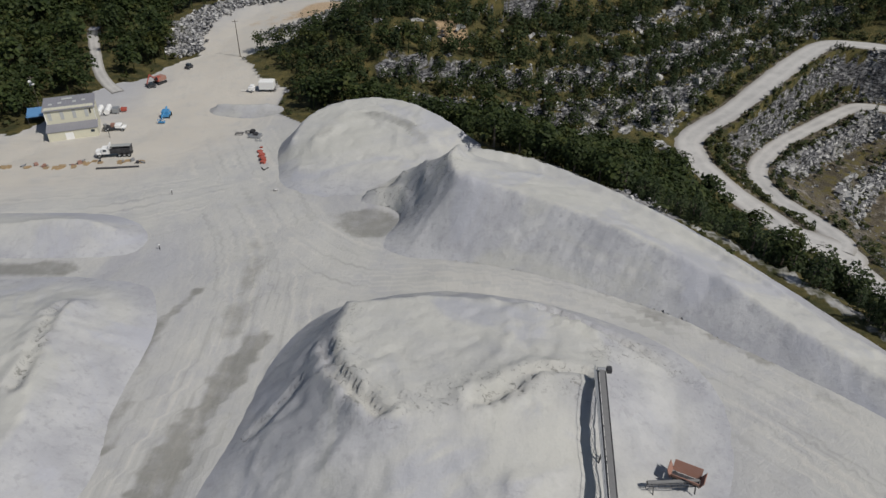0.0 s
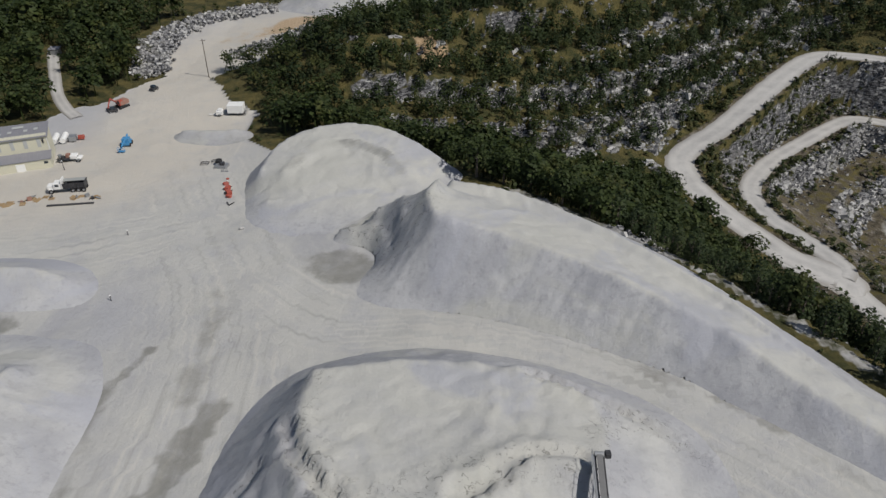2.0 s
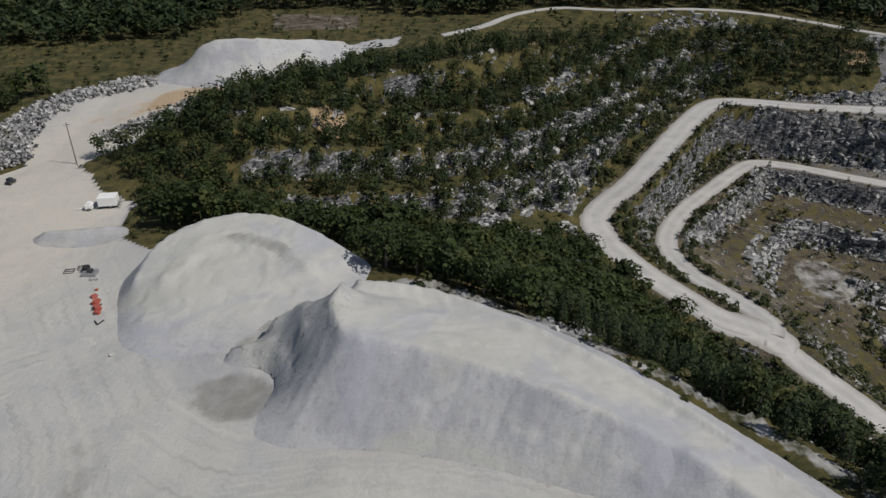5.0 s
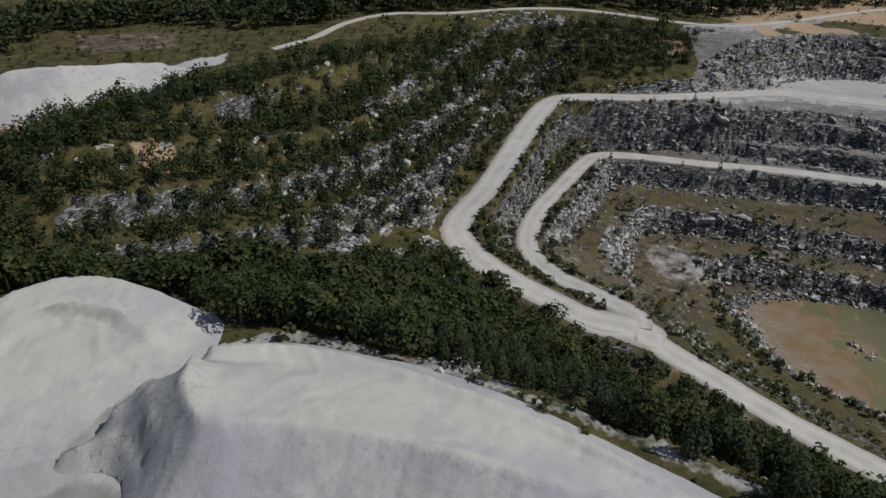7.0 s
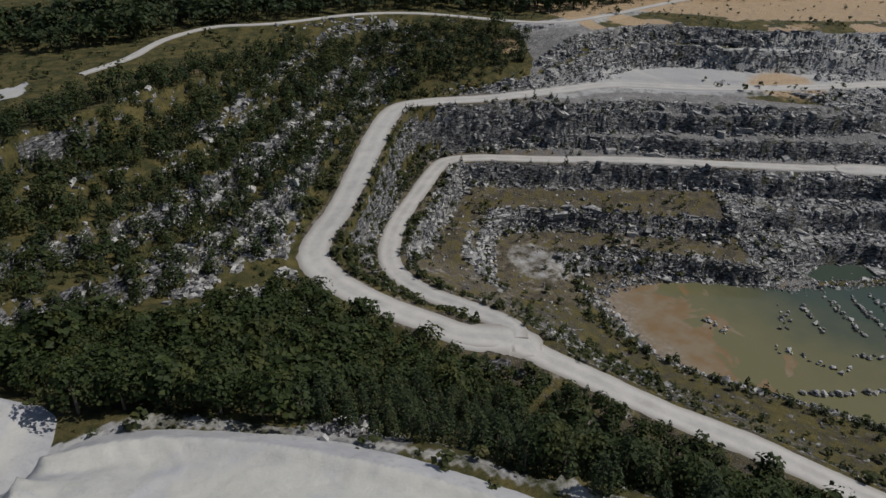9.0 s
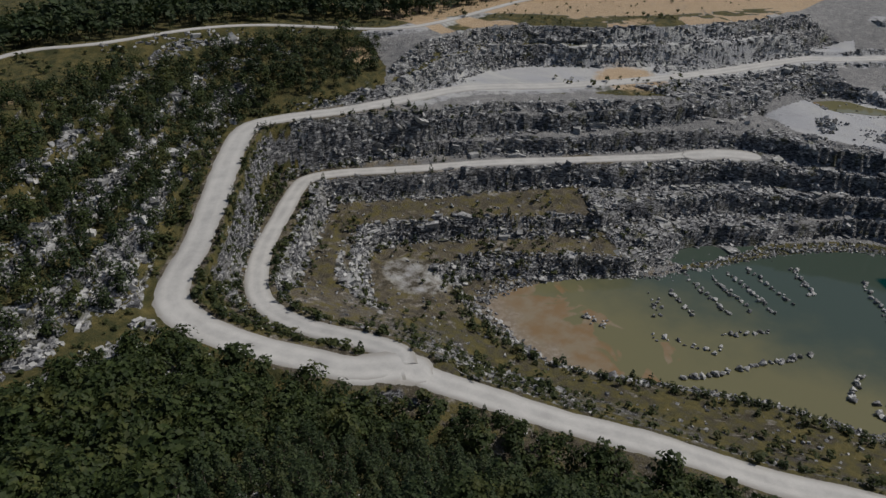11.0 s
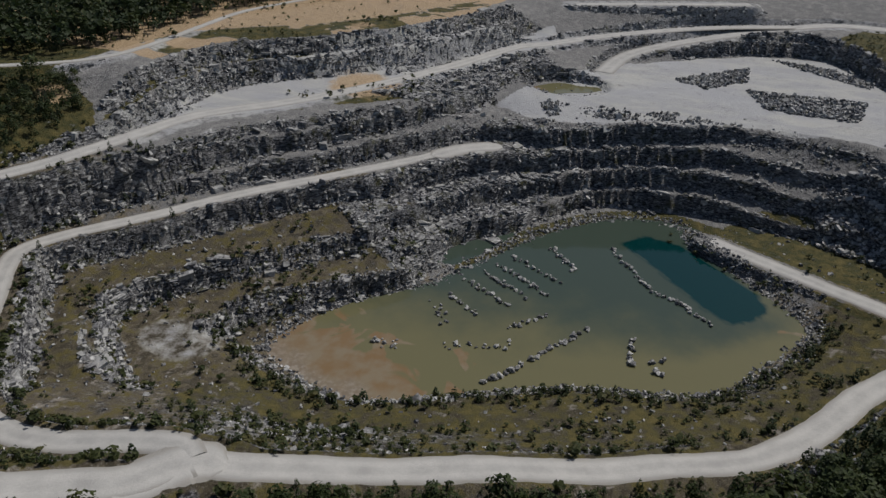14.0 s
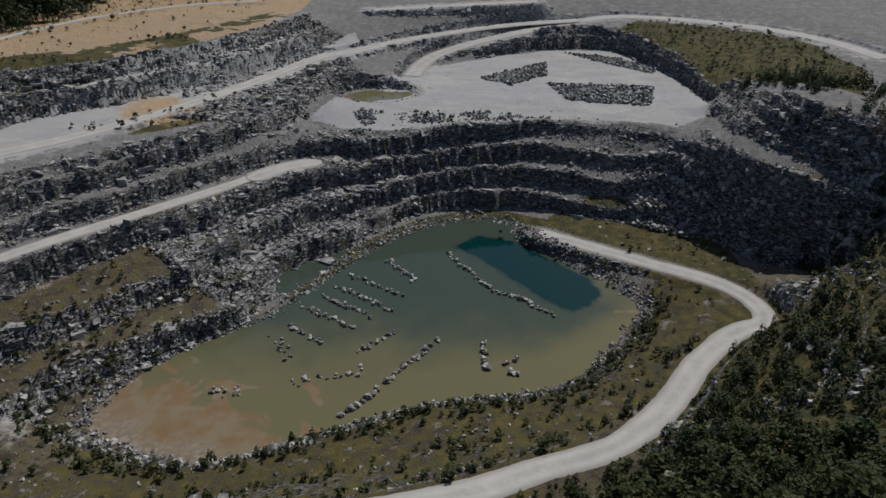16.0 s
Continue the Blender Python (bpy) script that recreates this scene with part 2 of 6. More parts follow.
# ---- the lie of the land: break lines of the quarry (x, y, z) ----
LINES = dict(
    road_upper=[(119, 180, 31.2), (108, 188, 32.5), (102, 200, 33.1), (94, 215, 35.0), (90, 228, 36.2), (90, 241, 37.5), (96, 250, 38.8), (111, 262, 41.2), (130, 280, 45.0), (155, 306, 48.1), (172, 318, 50.0), (188, 316, 50.0), (214, 306, 49.4), (248, 298, 48.8), (279, 290, 48.1), (309, 264, 47.5), (346, 239, 46.9), (396, 216, 45.6), (455, 192, 45.0)],
    road_upper_b=[(358, 229, 46.9), (418, 204, 45.6), (469, 176, 45.0), (508, 139, 45.0), (542, 84, 46.2), (556, 32, 47.5)],
    ramp=[(451, 138, 35.6), (484, 130, 37.5), (508, 110, 40.0), (528, 80, 43.1), (555, 32, 46.9), (562, -6, 48.8), (524, -65, 51.2), (480, -100, 52.5), (429, -114, 53.8)],
    road_top=[(534, 171, 57.5), (551, 119, 57.5), (569, 60, 57.5)],
    road_lower=[(119, 180, 31.2), (122, 186, 31.2), (119, 201, 30.0), (115, 216, 28.8), (115, 232, 27.5), (120, 246, 26.9), (135, 264, 26.9), (155, 280, 27.5), (175, 295, 28.1), (185, 298, 28.8), (199, 291, 28.8), (222, 274, 28.1), (251, 254, 27.5), (281, 228, 26.9), (308, 205, 26.2), (330, 186, 26.2), (332, 174, 26.2)],
    road_pit=[(119, 180, 31.2), (122, 170, 29.4), (129, 155, 26.9), (136, 140, 24.4), (148, 118, 21.2), (156, 100, 18.8)],
    road_pit_b=[(160, 95, 16.2), (170, 79, 13.8), (182, 58, 11.2), (201, 40, 9.4), (224, 25, 8.1), (242, 9, 6.9), (251, -4, 6.2), (264, -4, 6.0), (278, 6, 5.6), (292, 28, 5.0), (306, 50, 4.4), (319, 70, 3.8)],
    w_crest=[(171, 314, 47.5), (150, 294, 43.8), (131, 278, 41.2), (114, 260, 37.5), (101, 245, 36.2)],
    w_toe=[(178, 312, 30.6), (161, 298, 29.4), (141, 278, 28.8), (120, 260, 28.1), (108, 250, 28.1)],
    w2_crest=[(185, 292, 27.5), (164, 274, 26.2), (142, 259, 25.6), (129, 248, 25.0)],
    w2_toe=[(191, 294, 19.4), (174, 280, 18.1), (154, 265, 17.5), (135, 250, 17.5)],
    terr3=[(145, 244, 16.9), (161, 260, 17.5), (182, 274, 18.1), (202, 268, 18.1), (239, 242, 17.5), (262, 218, 17.5)],
    b2_toe=[(198, 288, 18.8), (216, 268, 18.4), (245, 248, 17.8), (274, 219, 17.5)],
    b1_crest=[(176, 314, 48.8), (208, 300, 48.1), (245, 281, 47.5), (271, 270, 46.9), (291, 252, 46.2), (321, 225, 45.6), (356, 201, 43.8)],
    b1_toe=[(181, 311, 30.0), (204, 298, 30.0), (231, 282, 29.4), (258, 258, 28.8), (286, 231, 28.1), (318, 205, 27.5), (345, 179, 27.5)],
    t3_crest=[(149, 236, 16.2), (164, 259, 16.9), (178, 265, 16.9), (194, 259, 16.9), (219, 241, 16.2), (246, 219, 15.6), (259, 201, 15.6)],
    t3_toe=[(155, 228, 8.8), (170, 248, 8.8), (188, 259, 8.8), (204, 249, 8.8), (225, 231, 8.4), (252, 202, 7.9)],
    t4=[(166, 220, 8.1), (180, 239, 8.1), (208, 238, 8.4), (229, 216, 8.2), (246, 200, 7.9)],
    t4_crest=[(172, 211, 7.5), (182, 226, 7.5), (192, 232, 7.9), (206, 230, 8.1), (219, 218, 8.1), (232, 200, 7.9), (250, 181, 7.5)],
    t4_toe=[(185, 204, 1.5), (191, 221, 1.6), (201, 226, 1.5), (208, 220, 1.2), (218, 208, 1.0), (236, 194, 1.0), (250, 179, 0.8), (270, 171, 0.8), (286, 169, 1.2)],
    e_rim=[(374, 182, 33.8), (358, 165, 33.1), (358, 146, 33.8), (369, 121, 33.8), (379, 82, 33.8), (382, 55, 33.8), (381, 28, 33.8), (371, 2, 33.8), (389, -18, 35.0)],
    e_toe=[(282, 174, 1.2), (294, 162, 1.2), (309, 146, 1.2), (334, 129, 1.2), (345, 109, 1.2), (344, 66, 1.2), (334, 31, 1.9), (324, 4, 3.1), (306, -10, 3.8)],
    s_toe=[(306, -10, 3.8), (294, -18, 5.0), (286, -32, 7.5), (270, -39, 11.2)],
    e_back_toe=[(471, 129, 36.2), (495, 99, 35.0), (519, 58, 35.0), (521, 14, 35.0), (466, -11, 35.0), (406, -22, 35.0)],
    shore_n=[(270, 161, 0.0), (300, 145, 0.0), (329, 119, 0.0), (339, 92, 0.0), (332, 68, 0.0)],
    shore_s=[(191, 212, 0.4), (182, 189, 0.4), (181, 168, 0.2), (195, 139, 0.2), (210, 106, 0.2), (215, 81, 0.2), (221, 65, 0.2), (240, 49, 0.2), (268, 32, 0.4)],
    berm=[(194, 229, 3.8), (176, 198, 4.4), (176, 169, 4.0), (190, 136, 3.8), (202, 105, 3.8), (210, 72, 3.8)],
    terrS=[(156, 185, 7.5), (162, 162, 7.5), (171, 139, 7.5), (178, 116, 7.5), (190, 86, 7.5), (208, 58, 6.9), (232, 36, 6.2)],
    slopeS=[(139, 179, 21.2), (144, 151, 18.8), (156, 125, 15.6), (172, 92, 12.5), (190, 65, 10.0)],
    deep_e=[(329, 78, 1.9), (311, 62, 2.5), (298, 43, 3.1), (285, 30, 3.8), (272, 24, 3.8)],
    c0_toe=[(182, 334, 51.2), (199, 320, 51.2), (221, 309, 50.6), (251, 301, 50.0), (292, 301, 50.0), (322, 292, 50.0), (352, 259, 49.4), (405, 221, 48.8), (486, 188, 47.5)],
    c0_crest=[(186, 344, 56.2), (209, 330, 56.2), (231, 322, 58.1)],
    track=[(104, 400, 73.8), (152, 402, 73.8), (205, 394, 73.8), (229, 381, 72.5), (269, 341, 70.0), (300, 332, 69.4), (351, 334, 69.4), (385, 335, 69.4)],
    track_w=[(58, 371, 71.2), (79, 380, 72.5), (100, 398, 73.8), (125, 404, 75.0), (152, 394, 75.0), (194, 389, 75.0)],
    valley=[(-36, 61, 70.0), (-35, 80, 70.0), (-32, 92, 71.2), (-24, 110, 72.5)],
    forest_top=[(-48, 215, 67.5), (-25, 198, 68.8), (2, 175, 71.2), (19, 158, 73.8), (40, 135, 75.0), (62, 108, 75.0), (78, 85, 73.8), (100, 50, 70.0), (119, 12, 67.5)],
    forest_mid=[(25, 188, 60.0), (56, 169, 52.5), (81, 144, 46.2), (106, 106, 38.8), (131, 69, 32.5)],
    forest_bank=[(75, 235, 37.5), (85, 206, 33.1), (95, 178, 29.4), (108, 150, 25.0), (121, 125, 21.2), (135, 102, 17.5), (150, 75, 13.1), (168, 50, 10.6)],
    south_slope=[(188, 12, 25.0), (206, 0, 26.2), (231, -18, 27.5), (256, -38, 30.0), (281, -56, 35.0)],
    south_top=[(138, -25, 62.5), (188, -28, 57.5), (238, -48, 55.0), (262, -66, 58.0), (300, -60, 61.0), (350, -52, 60.0), (390, -38, 52.0), (408, -31, 46.0)],
    south_far=[(125, -100, 65.0), (250, -112, 62.5), (375, -119, 57.5)],
    hill_top=[(-50, 256, 71.2), (-25, 278, 76.2), (6, 275, 80.0), (38, 294, 78.8), (75, 319, 76.2), (112, 348, 71.2), (150, 375, 72.5)],
    hill_back=[(-44, 306, 71.2), (0, 328, 71.2), (50, 356, 71.2), (92, 362, 71.2)],
    yard_far=[(-106, 228, 67.5), (-82, 244, 68.1), (-78, 269, 68.8), (-75, 298, 70.0), (-94, 300, 71.2)],
    yard_mid=[(-150, 172, 68.8), (-100, 162, 69.4), (-62, 169, 69.4), (-56, 200, 67.5), (-75, 219, 67.5)],
    yard_low=[(-150, 138, 71.2), (-88, 138, 70.6), (-50, 140, 70.6), (-38, 148, 70.6), (-31, 125, 71.6)],
    yard_front=[(-150, 75, 71.2), (-112, 88, 71.2), (-75, 50, 71.2), (-38, 56, 70.6), (-35, 80, 70.6), (-32, 92, 71.2), (-24, 110, 72.5)],
    haul_bench=[(-10, 108, 73.1), (6, 105, 74.8), (21, 99, 75.0), (39, 89, 75.0), (55, 72, 75.0), (65, 50, 75.0), (69, 12, 75.0)],
    front=[(-75, 0, 72.5), (-25, 12, 72.5), (25, 38, 73.8), (44, 69, 75.0)],
    wall_s1=[(276, -52, 30.0), (292, -40, 36.0), (308, -28, 38.0), (330, -13, 38.0), (352, -7, 37.0), (370, -8, 36.0)],
    wall_s2=[(284, -56, 42.0), (300, -44, 41.0), (316, -33, 41.0), (336, -21, 41.0), (358, -17, 40.0), (378, -20, 38.5)],
    wall_s3=[(272, -62, 54.0), (302, -54, 59.0), (325, -44, 59.0), (350, -36, 58.0), (380, -30, 50.0)],
    back_e=[(406, -28, 42.5), (471, -16, 45.0), (531, 12, 47.5), (531, 58, 47.5), (506, 102, 45.0)],
)


def along(line, step=1.0, smooth=True):
    """Points at even steps on a curve through the given ones."""
    p = np.array(line, float)
    if smooth and len(p) > 2:
        q = np.vstack([2 * p[0] - p[1], p, 2 * p[-1] - p[-2]])
        u = np.linspace(0, 1, 12, endpoint=False)[:, None]
        seg = []
        for a, b, c, d in zip(q, q[1:], q[2:], q[3:]):
            seg.append(0.5 * (2 * b + (c - a) * u + (2 * a - 5 * b + 4 * c - d) * u**2 + (3 * b - a - 3 * c + d) * u**3))
        p = np.vstack(seg + [p[-1:]])
    s = np.r_[0, np.cumsum(np.linalg.norm(np.diff(p[:, :2], axis=0), axis=1))]
    k = np.linspace(0, s[-1], max(2, int(s[-1] / step) + 1))
    return np.stack([np.interp(k, s, p[:, n]) for n in range(p.shape[1])], 1)


def sideways(path):
    d = np.gradient(path[:, :2], axis=0)
    d /= np.linalg.norm(d, axis=1, keepdims=True) + 1e-9
    return np.stack([-d[:, 1], d[:, 0]], 1)


def relief(x0, y0, nx, ny, g, curves, start=None):
    """Heights on a grid, stretched like a skin between the given curves."""
    every = np.vstack([along(c, g * 0.5) for c in curves])
    levels, z = [32, 16, 8, 4, 2, 1], None
    for f in levels:
        w, h = -(-nx // f) + 1, -(-ny // f) + 1
        i = np.clip(np.round((every[:, 0] - x0) / (g * f)).astype(int), 0, w - 1)
        j = np.clip(np.round((every[:, 1] - y0) / (g * f)).astype(int), 0, h - 1)
        total, count = np.zeros((h, w)), np.zeros((h, w))
        np.add.at(total, (j, i), every[:, 2]), np.add.at(count, (j, i), 1)
        held = count > 0
        value = total / np.maximum(count, 1)
        if z is None:
            z = np.full((h, w), every[:, 2].mean())
        else:
            a, b = np.arange(h) * f / (2 * f), np.arange(w) * f / (2 * f)
            a0, b0 = np.minimum(a.astype(int), z.shape[0] - 2), np.minimum(b.astype(int), z.shape[1] - 2)
            u, v = np.minimum(a - a0, 1)[:, None], np.minimum(b - b0, 1)[None]
            z = z[a0][:, b0] * (1 - u) * (1 - v) + z[a0 + 1][:, b0] * u * (1 - v) + z[a0][:, b0 + 1] * (1 - u) * v + z[a0 + 1][:, b0 + 1] * u * v
        for _ in range(260 if f > 2 else 70):
            z[held] = value[held]
            p = np.pad(z, 1, mode="edge")
            z = (p[:-2, 1:-1] + p[2:, 1:-1] + p[1:-1, :-2] + p[1:-1, 2:]) / 4
        z[held] = value[held] * 0.7 + z[held] * 0.3
    return z[:ny, :nx]


def hashed(i, j, seed):
    v = np.sin(i * 127.1 + j * 311.7 + seed * 74.7) * 43758.5453
    return v - np.floor(v)


def grain(x, y, size, seed=0, octaves=4):
    """Soft noise from -1 to 1."""
    out, gain, total = 0, 1.0, 0
    for o in range(octaves):
        u, v = x / size * 2**o, y / size * 2**o
        i, j = np.floor(u), np.floor(v)
        a, b = u - i, v - j
        a, b = a * a * (3 - 2 * a), b * b * (3 - 2 * b)
        s = seed + o * 13
        out = out + gain * ((hashed(i, j, s) * (1 - a) + hashed(i + 1, j, s) * a) * (1 - b) + (hashed(i, j + 1, s) * (1 - a) + hashed(i + 1, j + 1, s) * a) * b)
        total += gain
        gain *= 0.5
    return out / total * 2 - 1


def inside(poly, x, y):
    hit = np.zeros(np.shape(x), bool)
    p = np.array(poly, float)
    for (ax, ay), (bx, by) in zip(p[:, :2], np.roll(p[:, :2], -1, axis=0)):
        if ay != by:
            hit ^= ((ay > y) != (by > y)) & (x < (bx - ax) * (y - ay) / (by - ay) + ax)
    return hit


def away(path, x, y, reach=40.0):
    """The distance to a curve, out to its reach, and the curve's height there."""
    best, high = np.full(np.shape(x), reach), np.zeros(np.shape(x))
    for a, b in zip(path[:-1], path[1:]):
        d = b[:2] - a[:2]
        lo, hi = np.minimum(a, b)[:2] - reach, np.maximum(a, b)[:2] + reach
        m = (x > lo[0]) & (x < hi[0]) & (y > lo[1]) & (y < hi[1])
        if not m.any():
            continue
        u = np.clip(((x[m] - a[0]) * d[0] + (y[m] - a[1]) * d[1]) / (d @ d + 1e-9), 0, 1)
        r = np.hypot(x[m] - a[0] - u * d[0], y[m] - a[1] - u * d[1])
        near = r < best[m]
        bm, hm = best[m], high[m]
        bm[near], hm[near] = r[near], (a[2] + u * (b[2] - a[2]))[near]
        best[m], high[m] = bm, hm
    return best, high


def step(a, lo, hi):
    u = np.clip((a - lo) / (hi - lo), 0, 1)
    return u * u * (3 - 2 * u)


# the wooded hill rises in four worked-out benches above the haul road
BAND = [(-12, 212, 57), (38, 236, 45), (65, 248, 41.5), (90, 261, 41.5), (125, 290, 45), (166, 328, 50.5), (186, 345, 52)]
curves = [v for k, v in LINES.items()]
band = along(BAND, 4)
out_left = sideways(band)
ridge = np.linspace(1, 0.55, len(band))
for off, rise in ((5, 9), (14, 10.5), (19, 19), (31, 20.5), (36, 27), (48, 29)):
    line = band.copy()
    line[:, :2] += out_left * off
    line[:, 2] = np.minimum(line[:, 2] + rise * ridge, 79 + 0.02 * off)
    curves.append(line[:: 3].tolist())
curves.append(BAND)
# two tall tiers of worked rock behind the upper haul road
tier = along(LINES["c0_toe"][3:], 4)
tier_left = sideways(tier)
for off, rise in ((4.5, 9.5), (10, 10), (14.5, 17.5), (24, 18.5)):
    line = tier.copy()
    line[:, :2] += tier_left * off
    line[:, 2] += rise * np.linspace(1, 0.85, len(line)) * np.clip(np.linspace(0.5, 6, len(line)), 0, 1)
    curves.append(line[::2].tolist())
curves.append([(353, 16, 20), (340, 13, 11), (327, 10, 4.5)])  # the cone of shot rock
# the lake bed
LAKE = [(190, 214), (182, 190), (180, 168), (194, 139), (209, 107), (215, 82), (221, 65), (239, 49), (266, 33), (282, 42),
        (301, 58), (322, 76), (334, 82), (338, 92), (330, 120), (300, 146), (270, 162), (250, 172), (236, 194), (216, 208)]
bed = np.array(LAKE, float)
mid_bed = bed.mean(0)
for k, depth in ((0.93, -1.0), (0.6, -2.5)):
    ring = mid_bed + (bed - mid_bed) * k
    curves.append([(x, y, depth) for x, y in np.vstack([ring, ring[:1]])])
curves.append([(-190, -130, 70), (200, -130, 66), (420, -130, 57), (560, -100, 56), (620, 0, 58), (620, 250, 62), (560, 330, 68), (400, 420, 70), (300, 540, 72), (0, 540, 72), (-190, 500, 72), (-190, 200, 69), (-190, -130, 70)])

X0, Y0, STEP_G, NX, NY = -190.0, -130.0, 1.12, 725, 600
core = relief(X0, Y0, NX, NY, STEP_G, curves)
gx, gy = np.meshgrid(X0 + STEP_G * np.arange(NX), Y0 + STEP_G * np.arange(NY))

ROADS = {  # name: curve, width
    "haul_road_junction": ([(104, 188, 32.6), (113, 183, 31.8), (119, 179, 31.2), (121, 172, 30.0)], 14.0),
    "haul_road_upper": (LINES["road_upper"] + LINES["road_upper_b"][2:], 11.5),
    "haul_road_lower": (LINES["road_lower"], 8.5),
    "haul_road_pit": (LINES["road_pit"][:-1] + LINES["road_pit_b"], 9.5),
    "haul_road_ramp": (LINES["ramp"], 13.0),
    "haul_road_top": (LINES["road_top"], 10.0),
    "haul_road_end": ([(318, 195, 26.3), (330, 186, 26.2), (336, 178, 26.2), (340, 168, 26.2)], 13.0),
    "woods_track": ([(-129, 264, 70.5), (-121, 246, 69.5), (-113, 229, 68.8), (-106, 218, 68.4), (-100, 211, 68.3)], 3.8),
    "hill_track": (LINES["track_w"] + LINES["track"][3:] + [(418, 326, 69.2), (448, 313, 68.7), (495, 282, 66.5), (522, 246, 64.5)], 5.0),
}
slope = np.hypot(*np.gradient(core, STEP_G))
SPUR = [(255, 200), (275, 222), (330, 184), (356, 178), (362, 150), (335, 140), (300, 152), (268, 168), (250, 182)]
spur = inside(SPUR, gx + 5 * grain(gx, gy, 18, 31), gy)
spur |= inside([(338, 236), (375, 218), (420, 197), (458, 178), (440, 164), (412, 178), (385, 186), (358, 186), (340, 205)], gx + 4 * grain(gx, gy, 14, 32), gy)
face = np.maximum(step(slope, 0.45, 1.1), 0.9 * spur)
in_quarry_line = [(84, 236), (100, 270), (150, 318), (172, 330), (186, 355), (250, 345), (380, 330), (620, 230), (620, -130), (420, -130), (250, -70), (180, -20), (150, 20), (120, 110), (112, 160), (96, 195)]
quarry = inside(in_quarry_line, gx, gy)
# ledges and joints in the worked faces, lumps elsewhere
tall = step(gx + 0.4 * gy, 325, 350) * (core < 44)  # the high end wall stands in four lifts
ledge = np.where(tall > 0.5, 8.4, 5.0 + 0.9 * grain(gx, gy, 40, 3))
cut = core + np.where(tall > 0.5, 3.4, 1.2) * grain(gx, gy, np.where(tall > 0.5, 34, 22), 5) - 0.6
frac = cut / ledge - np.floor(cut / ledge)
rise = np.where(tall > 0.5, step(frac, 0.44, 0.62), step(frac, 0.34, 0.60))
core = core + face * ((rise - frac) * ledge * 0.96 + 1.1 * grain(gx, gy, 7, 9, 3))
core = core + (1 - face) * (0.35 * grain(gx, gy, 9, 17) + 0.8 * grain(gx, gy, 40, 23) * ~quarry)
near_road = np.full(gx.shape, 99.0)
for key, (line, width) in ROADS.items():
    d, h = away(along(line, 4), gx, gy, width / 2 + 9)
    k = 1 - step(d, width / 2 + 1.0, width / 2 + 4.0)
    core = core * (1 - k) + h * k
    near_road = np.minimum(near_road, d - width / 2)


k = 1 - step(np.hypot((gx - 417) / 0.75, gy - 154), 20, 28)
core = core * (1 - k) + 33.7 * k


def height(x, y):
    """The ground's height at places in the core."""
    u, v = (np.asarray(x, float) - X0) / STEP_G, (np.asarray(y, float) - Y0) / STEP_G
    i, j = np.clip(u.astype(int), 0, NX - 2), np.clip(v.astype(int), 0, NY - 2)
    a, b = np.clip(u - i, 0, 1), np.clip(v - j, 0, 1)
    return core[j, i] * (1 - a) * (1 - b) + core[j, i + 1] * a * (1 - b) + core[j + 1, i] * (1 - a) * b + core[j + 1, i + 1] * a * b


def sheet(name, verts, faces, material, smooth=True, colors=None):
    """A mesh object from arrays of places and of quads or triangles."""
    verts, faces = np.asarray(verts, np.float32), np.asarray(faces, np.int32)
    me = bpy.data.meshes.new(name)
    n, k = faces.shape
    me.vertices.add(len(verts)), me.loops.add(n * k), me.polygons.add(n)
    me.vertices.foreach_set("co", verts.ravel())
    me.loops.foreach_set("vertex_index", faces.ravel())
    me.polygons.foreach_set("loop_start", np.arange(0, n * k, k, dtype=np.int32))
    me.polygons.foreach_set("loop_total", np.full(n, k, np.int32))
    me.polygons.foreach_set("use_smooth", np.full(n, smooth))
    for key, values in (colors or {}).items():
        layer = me.color_attributes.new(key, "FLOAT_COLOR", "POINT")
        layer.data.foreach_set("color", np.c_[values, np.ones(len(verts))].astype(np.float32).ravel())
    me.materials.append(material)
    me.update(calc_edges=True)
    return new(name, me)


def grid_faces(ny, nx):
    k = np.arange(ny * nx).reshape(ny, nx)
    return np.stack([k[:-1, :-1], k[:-1, 1:], k[1:, 1:], k[1:, :-1]], -1).reshape(-1, 4)


YARD = [(-200, -90), (-200, 175), (-115, 178), (-105, 212), (-92, 228), (-83, 244), (-92, 256), (-97, 281), (-90, 304), (-62, 319), (-12, 328), (38, 375), (35, 362),
        (-10, 312), (-38, 290), (-56, 256), (-68, 241), (-58, 222), (-48, 215), (-50, 198), (-40, 188), (0, 160), (15, 155), (38, 130), (60, 100), (75, 75), (94, 38), (100, -25), (75, -90)]
MEADOW = [(-150, 318), (-60, 325), (-40, 345), (40, 378), (90, 365), (150, 380), (200, 372), (260, 322), (240, 330), (150, 365), (90, 345), (40, 310), (0, 315), (-30, 300), (-60, 380), (-150, 390)]
FIELD = [(-21, 429), (22, 419), (20, 388), (-20, 394)]
wob = 5 * grain(gx, gy, 18, 31)
yard = inside(YARD, gx + wob, gy - wob)
core_zone = np.zeros((NY, NX, 3))
core_zone2 = np.zeros((NY, NX, 3))
SHELF = [(378, 182), (362, 162), (358, 146), (369, 121), (379, 82), (382, 55), (381, 28), (372, 3), (389, -17), (406, -22), (466, -11), (521, 14), (519, 58), (495, 99), (471, 129), (440, 150)]
APRON = [(262, 300), (290, 306), (330, 285), (370, 262), (430, 222), (470, 196), (500, 178), (470, 168), (420, 196), (370, 222), (330, 244), (300, 262)]
core_zone[..., 0] = np.where(yard, 1, 0.62 * inside(SHELF, gx + wob, gy) + 0.75 * inside(APRON, gx + wob, gy))
west = step(330 - gx - 0.25 * gy, -30, 90)
